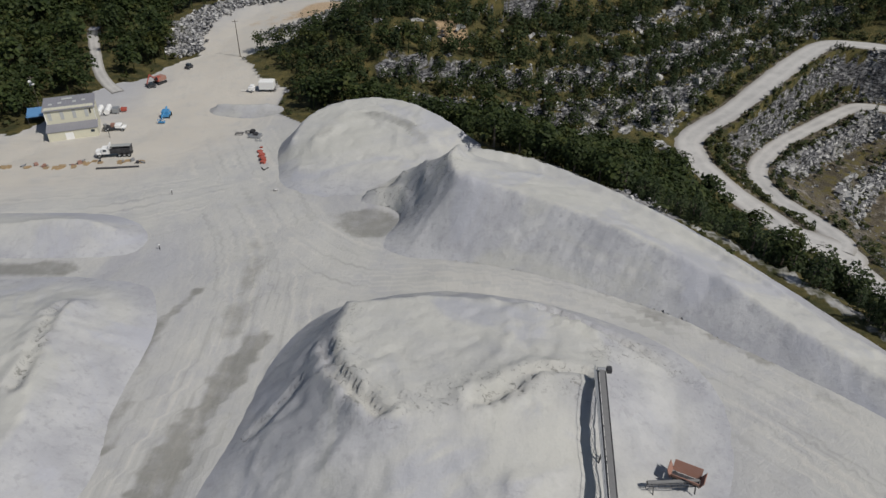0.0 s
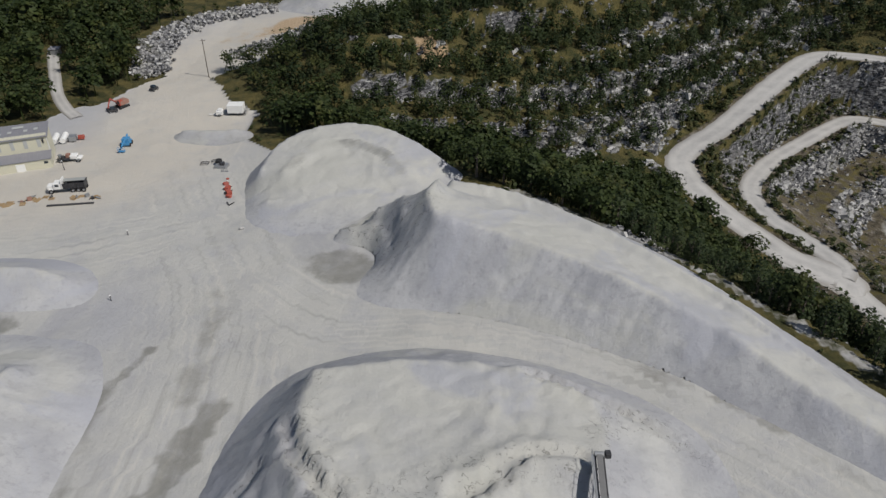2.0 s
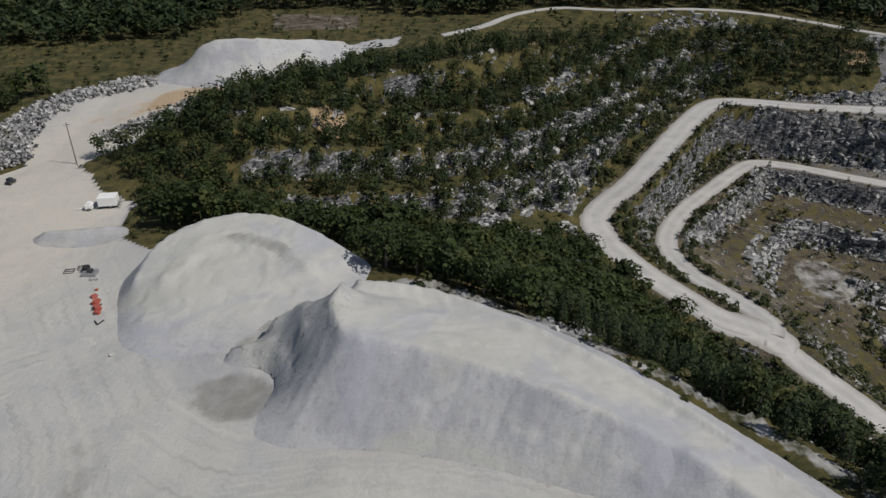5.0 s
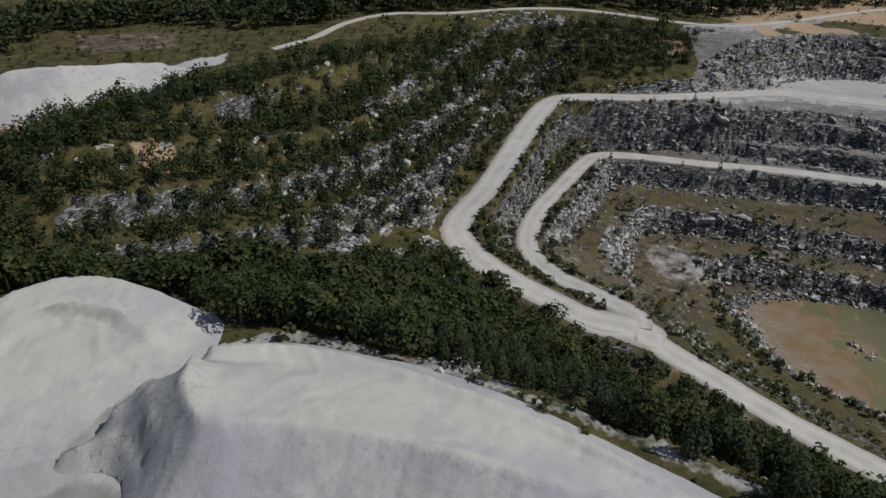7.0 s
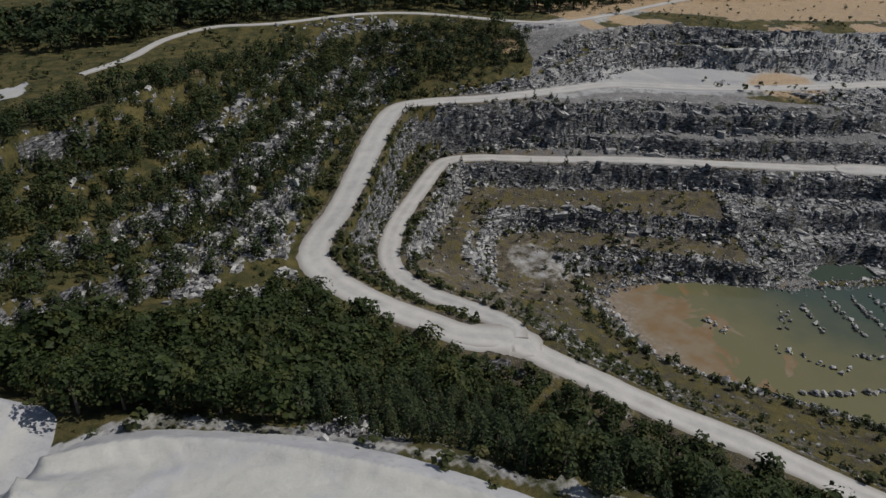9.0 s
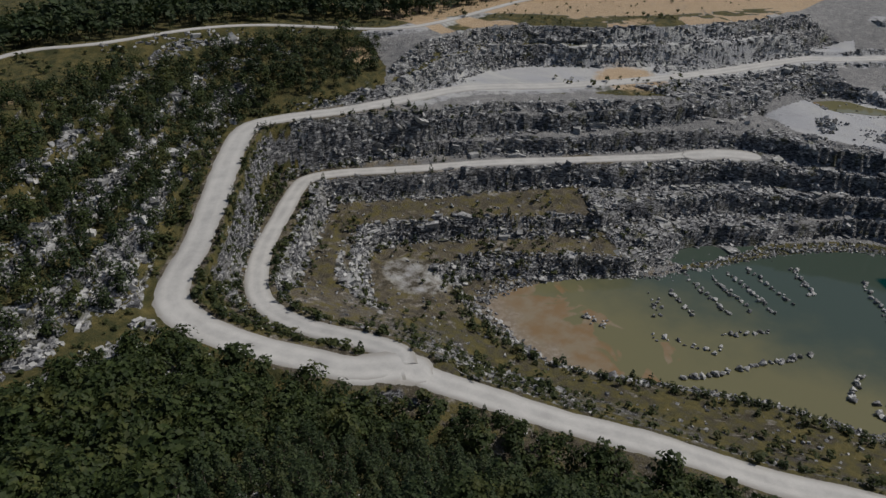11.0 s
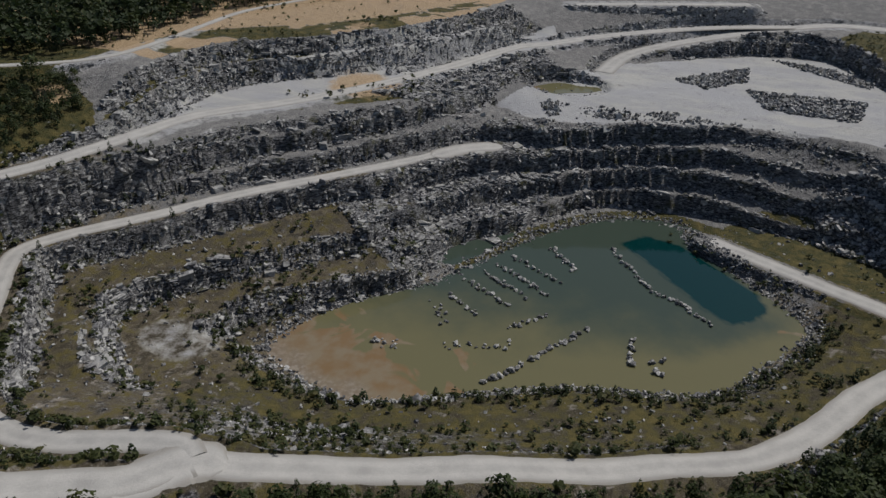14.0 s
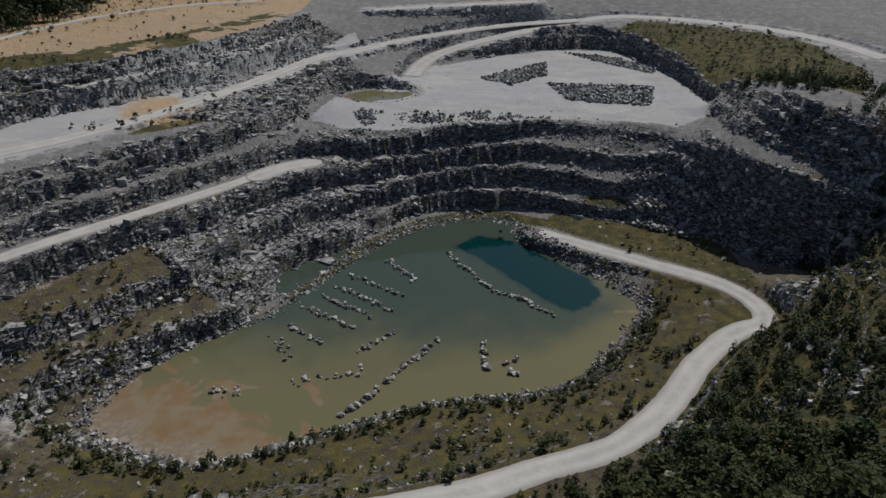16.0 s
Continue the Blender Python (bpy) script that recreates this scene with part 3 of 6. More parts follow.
core_zone[..., 1] = np.where(yard, 0, np.where(quarry, 0.34 * west + 0.08 * (gy < 190) * (gx < 230) + 0.06, 0.9))
core_zone[..., 2] = np.where(quarry & ~yard, 0.15 + 0.55 * west, 0.4)
core_zone[..., 2] = np.maximum(core_zone[..., 2], inside(FIELD, gx, gy) * 1.0)
core_zone[..., 1] *= ~inside(FIELD, gx, gy)
foot_line = along([(3, 157, 0), (19, 155, 0), (31, 145, 0), (43, 133, 0), (54, 119, 0), (65, 103, 0), (74, 87, 0), (84, 69, 0), (97, 43, 0)], 3)
core_zone[..., 0] = np.maximum(core_zone[..., 0], 0.5 * step(away(foot_line, gx, gy, 12)[0], 3, 1))
core_zone2[..., 1] = step(np.hypot((gx + 15.5) / 1.25, gy - 129) + 5.0 * grain(gx, gy, 7, 39), 8.5, 4.0) * 0.72
core_zone2[..., 1] = np.maximum(core_zone2[..., 1], 0.75 * step(away(along([(-39.5, 60, 0), (-37.5, 72, 0), (-34, 83, 0), (-31.5, 92, 0)], 4), gx, gy, 12)[0] + 1.5 * grain(gx, gy, 7, 35), 3.0, 1.4))
core_zone2[..., 1] = np.maximum(core_zone2[..., 1], 0.75 * step(away(along([(-130, 112, 0), (-95, 112.5, 0), (-73, 113.7, 0)], 4), gx, gy, 12)[0], 3.5, 1))
for line, wide, much in (([(-44.7, 106, 0), (-46.9, 100.8, 0), (-49.5, 93.4, 0), (-49, 84, 0), (-48, 70, 0)], 1.8, 0.75), ([(14, 109.5, 0), (23.2, 105, 0), (29.5, 99.8, 0), (36.6, 93.9, 0), (46, 86.5, 0), (58, 73, 0)], 1.6, 0.62), ([(-39, 122, 0), (-35.5, 108, 0), (-36.5, 95, 0)], 4.5, 0.55)):
    d = away(along(line, 3), gx, gy, 10)[0]
    core_zone2[..., 1] = np.maximum(core_zone2[..., 1], much * step(d + 1.4 * grain(gx, gy, 5, 37), wide, wide * 0.3) * (0.6 + 0.4 * step(grain(gx, gy, 4, 38), -0.3, 0.2)))
warm_path = along([(-110, 160, 0), (-80, 175, 0), (-70, 215, 0), (-75, 255, 0), (-60, 290, 0)], 4)
core_zone2[..., 2] = yard * step(away(warm_path, gx, gy, 40)[0], 32, 8)
core_zone[..., 0] = np.maximum(core_zone[..., 0], 0.47 * step(np.hypot((gx - 181), (gy - 235) / 1.3), 19, 9))
core_zone[..., 0] = np.maximum(core_zone[..., 0], 0.6 * step(np.hypot(gx - 265, gy + 16), 7, 3))
core_zone[..., 1] = np.where(quarry & (gy < 45) & (gx > 150) & (gx < 262) & (core > 2), 0.72, core_zone[..., 1])
meads = inside([(124, 176), (150, 120), (176, 74), (205, 44), (245, 14), (268, 6), (282, 26), (246, 44), (222, 62), (208, 100), (190, 138), (176, 170), (180, 205), (150, 215)], gx, gy) & (core > 1)
low_bench = quarry & (core < 27) & (core > 1) & (gx < 290) & (gy > 150)
core_zone[..., 1] = np.where(meads, 0.56, np.where(low_bench, np.maximum(core_zone[..., 1], 0.44), core_zone[..., 1]))
core_zone[..., 2] = np.where(meads, 0.9, np.where(low_bench, np.maximum(core_zone[..., 2], 0.66), core_zone[..., 2]))
shady = (gy < 45) & (gx > 150) & (gx < 278)
knoll = inside([(178, 324), (200, 318), (240, 310), (250, 318), (262, 345), (200, 352)], gx, gy)
green = inside([(325, 75), (345, 60), (350, 40), (330, 0), (310, -8), (275, -10), (268, 10), (290, 40), (310, 66)], gx, gy) & (near_road > 1)
green |= (away(along([(x, y, 0) for x, y, z in LINES["shore_n"]], 3), gx, gy, 14)[0] < 7) & (core < 3)
core_zone[..., 1] = np.where(knoll | green, 0.75, core_zone[..., 1])
core_zone[..., 0] = np.maximum(core_zone[..., 0], 0.52 * quarry * (gx > 240) * (core > 40) * step(near_road, 11, 3))
core_zone3 = np.stack([quarry * 1.0 + spur * 1.3 - 2.0 * (shady | knoll) - 3.0 * (~quarry & ~yard & (gy > 195) & (away(band, gx, gy, 60)[0] > 23)), 0 * gx, 0 * gx], -1)
core_zone2[..., 0] = 1.0 * step(np.hypot(gx + 44, gy - 293), 22, 5) + 0.45 * step(np.hypot(gx + 66, gy - 280), 20, 4) + 1.0 * step(np.hypot(gx - 3, gy - 258), 9, 4) + 0.95 * step(np.hypot(gx - 346, gy - 241), 30, 5)  + 0.5 * step(np.hypot((gx - 92), (gy - 352)), 22, 4)
core_zone[..., 1] *= 1 - 0.9 * step(np.hypot(gx - 345, gy - 290), 45, 15)
core_zone2[..., 0] += 1.0 * inside([(372, 345), (383, 322), (450, 296), (490, 266), (515, 238), (560, 250), (600, 300), (500, 420), (390, 400)], gx + wob, gy + wob)
lip = away(tier, gx, gy, 40)[0] * (gy > 200)
green_top = (lip > 15) & (lip < 40) & (gx > 300) & (gy > 215) & (grain(gx, gy, 22, 33) > -0.1)
core_zone2[..., 0] += 0.7 * (~green_top & (lip > 16) & (gx > 290) & (gx < 560) & (gy > 215) & (gx + gy > 600))
core_zone2[..., 0] += 0.75 * step(np.hypot(gx - 246, gy - 333), 11, 4) + 0.8 * step(np.hypot(gx - 318, gy - 322), 16, 4) + 0.6 * step(np.hypot(gx - 392, gy - 262), 12, 4)
core_zone[..., 1] = np.where((lip > 5) & (lip < 11) & (gx < 430) & quarry | green_top, 0.75, core_zone[..., 1])
south_turf = inside([(402, -26), (470, -15), (530, 8), (556, -12), (524, -58), (480, -92), (400, -92), (340, -62), (390, -38)], gx, gy)
core_zone[..., 1] = np.where(south_turf & (near_road > 1), 0.8, core_zone[..., 1])
ledge_green = step(away(along(LINES["terr3"], 4), gx, gy, 12)[0], 8, 3) + 0.7 * step(away(along(LINES["t4"][2:], 4), gx, gy, 12)[0], 7, 3)
core_zone[..., 1] = np.maximum(core_zone[..., 1], 0.5 * np.minimum(ledge_green, 1))
core_zone[..., 1] = np.where(quarry & (gy > 318 + 0.25 * (gx - 170)) & (gx < 300), 0.75, core_zone[..., 1])
core_zone[..., 1] *= 1 - 0.9 * step(np.hypot(gx - 45, gy - 134), 13, 4)

d_up, d_low = away(along(LINES["road_upper"][:12], 4), gx, gy, 34)[0], away(along(LINES["road_lower"][2:11], 4), gx, gy, 34)[0]
scrub = (d_up < d_low + 1.5) & (d_low < 33) & quarry & (gx < 186) & (gy > 200) & (near_road > 0.5)
core_zone[..., 1] = np.where(scrub, 0.68, core_zone[..., 1])
core_zone3[..., 0] = np.where(scrub, -4.0, core_zone3[..., 0])

# wheel tracks in the yard: across and along the ways that the trucks take
lay = np.zeros((NY, NX, 3))
WAYS = [[(-40, 20, 0), (-36, 60, 0), (-30, 95, 0), (-36, 125, 0), (-48, 150, 0), (-62, 185, 0), (-72, 225, 0), (-70, 260, 0), (-45, 290, 0)],
        [(-36, 125, 0), (-18, 110, 0), (0, 106, 0), (22, 98, 0), (40, 88, 0), (56, 72, 0), (68, 50, 0), (72, 10, 0)],
        [(-150, 118, 0), (-110, 128, 0), (-70, 138, 0), (-45, 150, 0)], [(-150, 165, 0), (-100, 162, 0), (-70, 170, 0), (-60, 190, 0)]]
best = np.full(gx.shape, 60.0)
for way in WAYS:
    p = along(way, 4)
    p[:, 2] = np.r_[0, np.cumsum(np.linalg.norm(np.diff(p[:, :2], axis=0), axis=1))]
    d, s = away(p, gx, gy, 22)
    near = (d < best) & (d < 22)
    best[near] = d[near]
    lay[near] = np.stack([d + 3.0 * len(p), s * 0.035, step(d, 21, 9)], -1)[near]

# one sheet out to the horizon: fine in the quarry, wide cells beyond it
rim_x, rim_y = np.array([1, 30, 80, 160, 300, 550, 1000, 1800, 2600.0]), np.array([1, 30, 80, 160, 300, 550, 1000, 1800, 2600.0])
xs = np.r_[X0 - rim_x[::-1] * 1.3, gx[0], gx[0, -1] + rim_x * 1.3]
ys = np.r_[Y0 - rim_y[::-1] * 1.3, gy[:, 0], gy[-1, 0] + rim_y * 1.3]
ix, iy = np.clip(np.arange(len(xs)) - len(rim_x), 0, NX - 1), np.clip(np.arange(len(ys)) - len(rim_y), 0, NY - 1)
fx, fy = np.meshgrid(xs, ys)
beyond = np.hypot(np.clip(X0 - fx, 0, None) + np.clip(fx - gx[0, -1], 0, None), np.clip(Y0 - fy, 0, None) + np.clip(fy - gy[-1, 0], 0, None))
far = step(beyond, 0, 400)
fz = core[iy][:, ix] * (1 - far) + (70 + 12 * grain(fx, fy, 400, 3)) * far
# broken faces lean and jut sideways a little
jut = np.pad(face * quarry, ((len(rim_y),) * 2, (len(rim_x),) * 2))
px = fx + jut * 1.3 * grain(fx, fy + 1.7 * fz, 5, 41, 3)
py = fy + jut * 1.3 * grain(fx + 1.7 * fz, fy, 5, 43, 3)
ground = sheet("ground", np.stack([px, py, fz], -1).reshape(-1, 3), grid_faces(len(ys), len(xs)), GROUND, True,
               {"zone": core_zone[iy][:, ix].reshape(-1, 3), "zone2": core_zone2[iy][:, ix].reshape(-1, 3), "zone3": core_zone3[iy][:, ix].reshape(-1, 3), "track": lay[iy][:, ix].reshape(-1, 3)})
tagged(ground, "limestone quarry ground with grey rock benches, dust and turf", "ground", kind="structure")

# haul roads: pale crushed stone laid a hand above the ground
for key, (line, width) in ROADS.items():
    path = along(line, 2.0)
    side = sideways(path)
    cols = np.linspace(-1, 1, 13)
    wide = width / 2 * (1 + 0.10 * grain(path[:, 0], path[:, 1], 14, 51)[:, None] + 0.09 * grain(path[:, :1] + 50 * cols, path[:, 1:2], 4, 52))
    if key in ("haul_road_junction", "haul_road_end"):
        gone = np.minimum(np.arange(len(path)), np.arange(len(path))[::-1]) * 2.0
        wide = wide * np.sqrt(1 - (1 - np.clip(gone / 7.0 + 0.05, 0, 1)) ** 2)[:, None]
    rx = path[:, :1] + side[:, :1] * cols * wide
    ry = path[:, 1:2] + side[:, 1:] * cols * wide
    rz = path[:, 2:] + 0.14 + 0.03 * list(ROADS).index(key) + 0.10 * grain(rx, ry, 4, 53) - 0.35 * np.abs(cols) ** 6 + 0.0 * rx
    tint = np.stack([np.abs(cols) + 0 * rx, np.exp(-((np.abs(cols) - 0.4) / 0.16) ** 2) + 0 * rx, 0 * rx], -1)
    road = sheet(key, np.stack([rx, ry, rz], -1).reshape(-1, 3), grid_faces(len(path), len(cols)), ROAD, True, {"zone": tint.reshape(-1, 3)})
    tagged(road, "pale crushed stone haul road worn by wheel tracks", "road", kind="structure")

# the lake: thin ochre silt at one end, a deep teal pool at the other
shore = along([(x, y, 0) for x, y in LAKE + LAKE[:1]], 2)
lx, ly = np.meshgrid(np.arange(160, 360, 2.0), np.arange(10, 236, 2.0))
lake_d = away(shore, lx, ly, 60)[0]
POOL = [(322, 97), (318, 81), (300, 63), (287, 51), (276, 47), (267, 53), (262, 61), (270, 71), (286, 83.5), (300, 95), (311, 107)]
pool_d = away(along([(x, y, 0) for x, y in POOL + POOL[:1]], 2, False), lx, ly, 20)[0]
pool = 0.5 + np.where(inside(POOL, lx, ly), 1, -1) * pool_d * 0.09
silt = np.clip(0.5 + (203 - lx + 0.35 * (ly - 160)) / 60, 0, 1)
silt = np.maximum(silt, 0.40 * step(np.hypot((lx - 262) / 1.3, ly - 38), 17, 6) + 0.5 * step(np.hypot(lx - 219, ly - 105), 5, 2.5))
shoal = np.clip(1.15 - (lx - 195) / 75 + 0.55 * step(lake_d, 22, 3) * (ly < 120), 0, 1)
water = sheet("lake_water", np.stack([lx, ly, 0 * lx], -1).reshape(-1, 3), grid_faces(*lx.shape), WATER, True,
              {"zone": np.stack([shoal, silt, np.clip(pool, 0, 1)], -1).reshape(-1, 3)})
tagged(water, "still green quarry lake with ochre silt and teal pool", "water", kind="structure")


u = np.linspace(0, 2 * np.pi, 60, endpoint=False)
pr = 1 + 0.18 * np.sin(3 * u) + 0.1 * np.sin(5 * u + 1)
puddle = np.vstack([[[417, 154, 0]], np.stack([417 + 10 * pr * np.cos(u) - 4 * np.sin(u), 154 + 18 * pr * np.sin(u), 0 * u], 1)])
puddle[:, 2] = 33.78
pond = sheet("puddle_water", puddle, np.array([(0, 1 + k, 1 + (k + 1) % 60) for k in range(60)]), WATER, True, {"zone": np.tile([1.0, 0.3, 0.0], (61, 1))})
tagged(pond, "shallow olive rain pool on the upper quarry floor", "water", kind="structure")


# ---- stone dust heaps ----
def heap(name, outline, ridges, label, g=0.65, rough=0.25, tone=None, gully=0.0, sink=0.4, run=None, worn=0.25, crust=None, scarps=()):
    """A heap: its foot follows the ground, its back runs over the given ridges."""
    foot = along([(x, y, 0) for x, y in outline + outline[:1]], 1.0)
    foot[:, 2] = height(foot[:, 0], foot[:, 1]) - sink
    lo, hi = foot[:, :2].min(0) - 2, foot[:, :2].max(0) + 2
    nx, ny = int((hi[0] - lo[0]) / g) + 1, int((hi[1] - lo[1]) / g) + 1
    z = relief(lo[0], lo[1], nx, ny, g, [foot.tolist()[::2] + foot.tolist()[:1]] + ridges)
    x, y = np.meshgrid(lo[0] + g * np.arange(nx), lo[1] + g * np.arange(ny))
    lift = step(z - height(x, y), 0.0, 2.5)
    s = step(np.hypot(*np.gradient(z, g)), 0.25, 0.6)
    z = z + lift * (rough * grain(x, y, 5, 61) + 0.5 * rough * grain(x, y, 1.8, 67) - gully * s * np.abs(grain(*(run(x, y) if run else (x, y)), 1.9, 71, 3)) + 0.35 * rough * grain(x, y, 0.9, 73, 1) + worn * (1 - np.abs(grain(x, y, 16, 77, 4))) ** 14 - 0.8 * worn * (1 - np.abs(grain(x + 40, y, 12, 79, 4))) ** 18)
    torn = np.zeros(x.shape)
    for line, deep in scarps:  # small slips: a lip over a groove
        d = away(along([(u, v, 0) for u, v in line], 1.5), x, y, 6)[0] + 0.6 * grain(x, y, 3, 75)
        z = z - lift * deep * np.exp(-((d / 0.6) ** 2)) + lift * 0.5 * deep * np.exp(-(((d - 1.5) / 0.8) ** 2))
        torn = np.maximum(torn, np.exp(-((d / 1.1) ** 2)))
    keep = inside(foot[:, :2], x, y)
    quads = grid_faces(ny, nx)
    quads = quads[keep.ravel()[quads].all(1)]
    used, flat = np.unique(quads, return_inverse=True)
    zone = np.zeros((ny, nx, 3))
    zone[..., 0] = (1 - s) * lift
    if tone:
        zone[..., 1] = tone(x, y)
    if crust:
        zone[..., 2] = crust(x, y)
    zone[..., 2] = np.maximum(zone[..., 2], torn)
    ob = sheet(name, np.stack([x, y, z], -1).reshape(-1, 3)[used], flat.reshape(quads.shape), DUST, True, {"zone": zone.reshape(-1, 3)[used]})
    return tagged(ob, label, "stockpile", group="stone dust stockpiles")


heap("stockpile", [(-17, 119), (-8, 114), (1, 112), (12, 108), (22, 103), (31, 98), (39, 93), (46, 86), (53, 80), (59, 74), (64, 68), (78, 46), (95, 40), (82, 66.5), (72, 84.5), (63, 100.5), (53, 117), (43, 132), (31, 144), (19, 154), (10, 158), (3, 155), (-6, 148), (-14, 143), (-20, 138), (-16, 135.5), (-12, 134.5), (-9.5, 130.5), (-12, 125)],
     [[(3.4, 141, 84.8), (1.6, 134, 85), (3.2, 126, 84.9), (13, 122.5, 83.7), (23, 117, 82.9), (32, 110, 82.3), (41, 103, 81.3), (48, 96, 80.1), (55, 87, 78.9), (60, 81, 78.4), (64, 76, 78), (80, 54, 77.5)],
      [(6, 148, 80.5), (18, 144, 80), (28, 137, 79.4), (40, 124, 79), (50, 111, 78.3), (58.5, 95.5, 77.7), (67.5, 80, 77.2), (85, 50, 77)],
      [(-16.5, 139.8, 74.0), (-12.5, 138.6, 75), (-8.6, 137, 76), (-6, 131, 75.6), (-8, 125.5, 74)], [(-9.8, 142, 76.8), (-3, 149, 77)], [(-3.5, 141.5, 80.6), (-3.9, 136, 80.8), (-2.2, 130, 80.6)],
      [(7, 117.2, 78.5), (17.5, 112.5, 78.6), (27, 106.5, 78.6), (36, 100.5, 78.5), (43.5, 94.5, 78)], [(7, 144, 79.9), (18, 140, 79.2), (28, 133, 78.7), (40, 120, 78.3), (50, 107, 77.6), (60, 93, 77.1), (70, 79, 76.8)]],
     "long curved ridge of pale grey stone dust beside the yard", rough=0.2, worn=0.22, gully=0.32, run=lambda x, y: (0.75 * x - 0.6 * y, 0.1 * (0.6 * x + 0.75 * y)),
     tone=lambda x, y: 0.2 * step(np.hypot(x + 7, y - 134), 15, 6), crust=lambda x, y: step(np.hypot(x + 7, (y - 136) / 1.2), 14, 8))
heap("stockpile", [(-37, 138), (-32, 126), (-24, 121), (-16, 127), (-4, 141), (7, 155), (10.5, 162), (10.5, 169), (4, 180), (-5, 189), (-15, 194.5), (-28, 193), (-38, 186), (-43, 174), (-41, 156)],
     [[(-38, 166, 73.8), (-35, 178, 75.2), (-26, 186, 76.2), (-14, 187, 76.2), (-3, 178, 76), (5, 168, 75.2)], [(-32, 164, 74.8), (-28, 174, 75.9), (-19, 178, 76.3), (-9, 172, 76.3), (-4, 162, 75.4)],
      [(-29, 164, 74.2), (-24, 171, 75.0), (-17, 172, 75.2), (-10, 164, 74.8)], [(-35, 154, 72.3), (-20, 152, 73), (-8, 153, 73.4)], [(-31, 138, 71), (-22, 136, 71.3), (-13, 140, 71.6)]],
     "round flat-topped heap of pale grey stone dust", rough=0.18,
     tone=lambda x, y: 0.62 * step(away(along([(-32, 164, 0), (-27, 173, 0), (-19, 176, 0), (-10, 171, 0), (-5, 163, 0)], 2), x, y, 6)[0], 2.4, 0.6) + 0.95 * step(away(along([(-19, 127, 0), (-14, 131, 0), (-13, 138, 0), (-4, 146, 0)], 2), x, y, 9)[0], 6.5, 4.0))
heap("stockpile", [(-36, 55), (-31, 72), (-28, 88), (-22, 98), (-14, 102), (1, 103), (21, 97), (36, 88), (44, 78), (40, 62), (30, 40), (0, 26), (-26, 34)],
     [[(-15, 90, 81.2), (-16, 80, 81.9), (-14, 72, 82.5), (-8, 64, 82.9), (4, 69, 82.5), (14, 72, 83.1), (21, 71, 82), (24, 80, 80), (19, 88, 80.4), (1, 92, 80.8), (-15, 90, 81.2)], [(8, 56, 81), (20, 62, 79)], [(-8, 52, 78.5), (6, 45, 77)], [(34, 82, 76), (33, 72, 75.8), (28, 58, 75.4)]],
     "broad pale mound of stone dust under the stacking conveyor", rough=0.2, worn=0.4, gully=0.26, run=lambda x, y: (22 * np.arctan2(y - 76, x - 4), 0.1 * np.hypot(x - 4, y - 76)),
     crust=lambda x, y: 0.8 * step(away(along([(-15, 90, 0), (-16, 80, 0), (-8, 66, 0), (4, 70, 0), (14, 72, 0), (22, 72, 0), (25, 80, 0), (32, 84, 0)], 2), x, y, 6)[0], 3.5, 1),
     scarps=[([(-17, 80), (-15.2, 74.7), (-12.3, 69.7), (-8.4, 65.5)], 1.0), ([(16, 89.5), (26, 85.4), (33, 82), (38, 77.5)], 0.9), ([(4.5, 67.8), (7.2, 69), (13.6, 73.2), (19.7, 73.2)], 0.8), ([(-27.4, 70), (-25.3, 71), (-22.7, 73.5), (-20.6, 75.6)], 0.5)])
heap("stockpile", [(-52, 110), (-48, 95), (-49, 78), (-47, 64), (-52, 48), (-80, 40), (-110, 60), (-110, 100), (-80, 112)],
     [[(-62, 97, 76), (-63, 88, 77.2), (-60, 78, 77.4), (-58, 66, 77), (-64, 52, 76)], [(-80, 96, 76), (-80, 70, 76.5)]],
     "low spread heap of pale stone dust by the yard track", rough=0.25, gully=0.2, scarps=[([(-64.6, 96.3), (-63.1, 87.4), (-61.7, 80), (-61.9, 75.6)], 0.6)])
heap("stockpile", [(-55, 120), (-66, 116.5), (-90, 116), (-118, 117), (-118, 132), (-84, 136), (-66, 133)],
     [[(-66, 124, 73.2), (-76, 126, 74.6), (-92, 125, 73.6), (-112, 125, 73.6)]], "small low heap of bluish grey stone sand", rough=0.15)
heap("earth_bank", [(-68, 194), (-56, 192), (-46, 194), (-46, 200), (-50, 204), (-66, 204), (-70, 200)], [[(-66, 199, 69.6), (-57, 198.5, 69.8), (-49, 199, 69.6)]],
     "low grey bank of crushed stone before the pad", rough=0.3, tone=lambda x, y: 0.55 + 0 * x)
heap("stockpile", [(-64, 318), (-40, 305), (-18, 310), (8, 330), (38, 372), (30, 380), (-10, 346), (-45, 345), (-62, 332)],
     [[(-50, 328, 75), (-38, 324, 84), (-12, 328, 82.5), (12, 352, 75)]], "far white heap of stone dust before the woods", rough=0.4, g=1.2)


# ---- broken rock ----
gz_y, gz_x = np.gradient(core, STEP_G)
falls = np.arctan2(gz_y, gz_x)
rng = np.random.default_rng(7)
BOX = np.array([(x, y, z) for x in (-1, 1) for y in (-1, 1) for z in (-1, 1)], float)
BOX_FACES = np.array([(0, 1, 3, 2), (4, 6, 7, 5), (0, 4, 5, 1), (2, 3, 7, 6), (0, 2, 6, 4), (1, 5, 7, 3)])


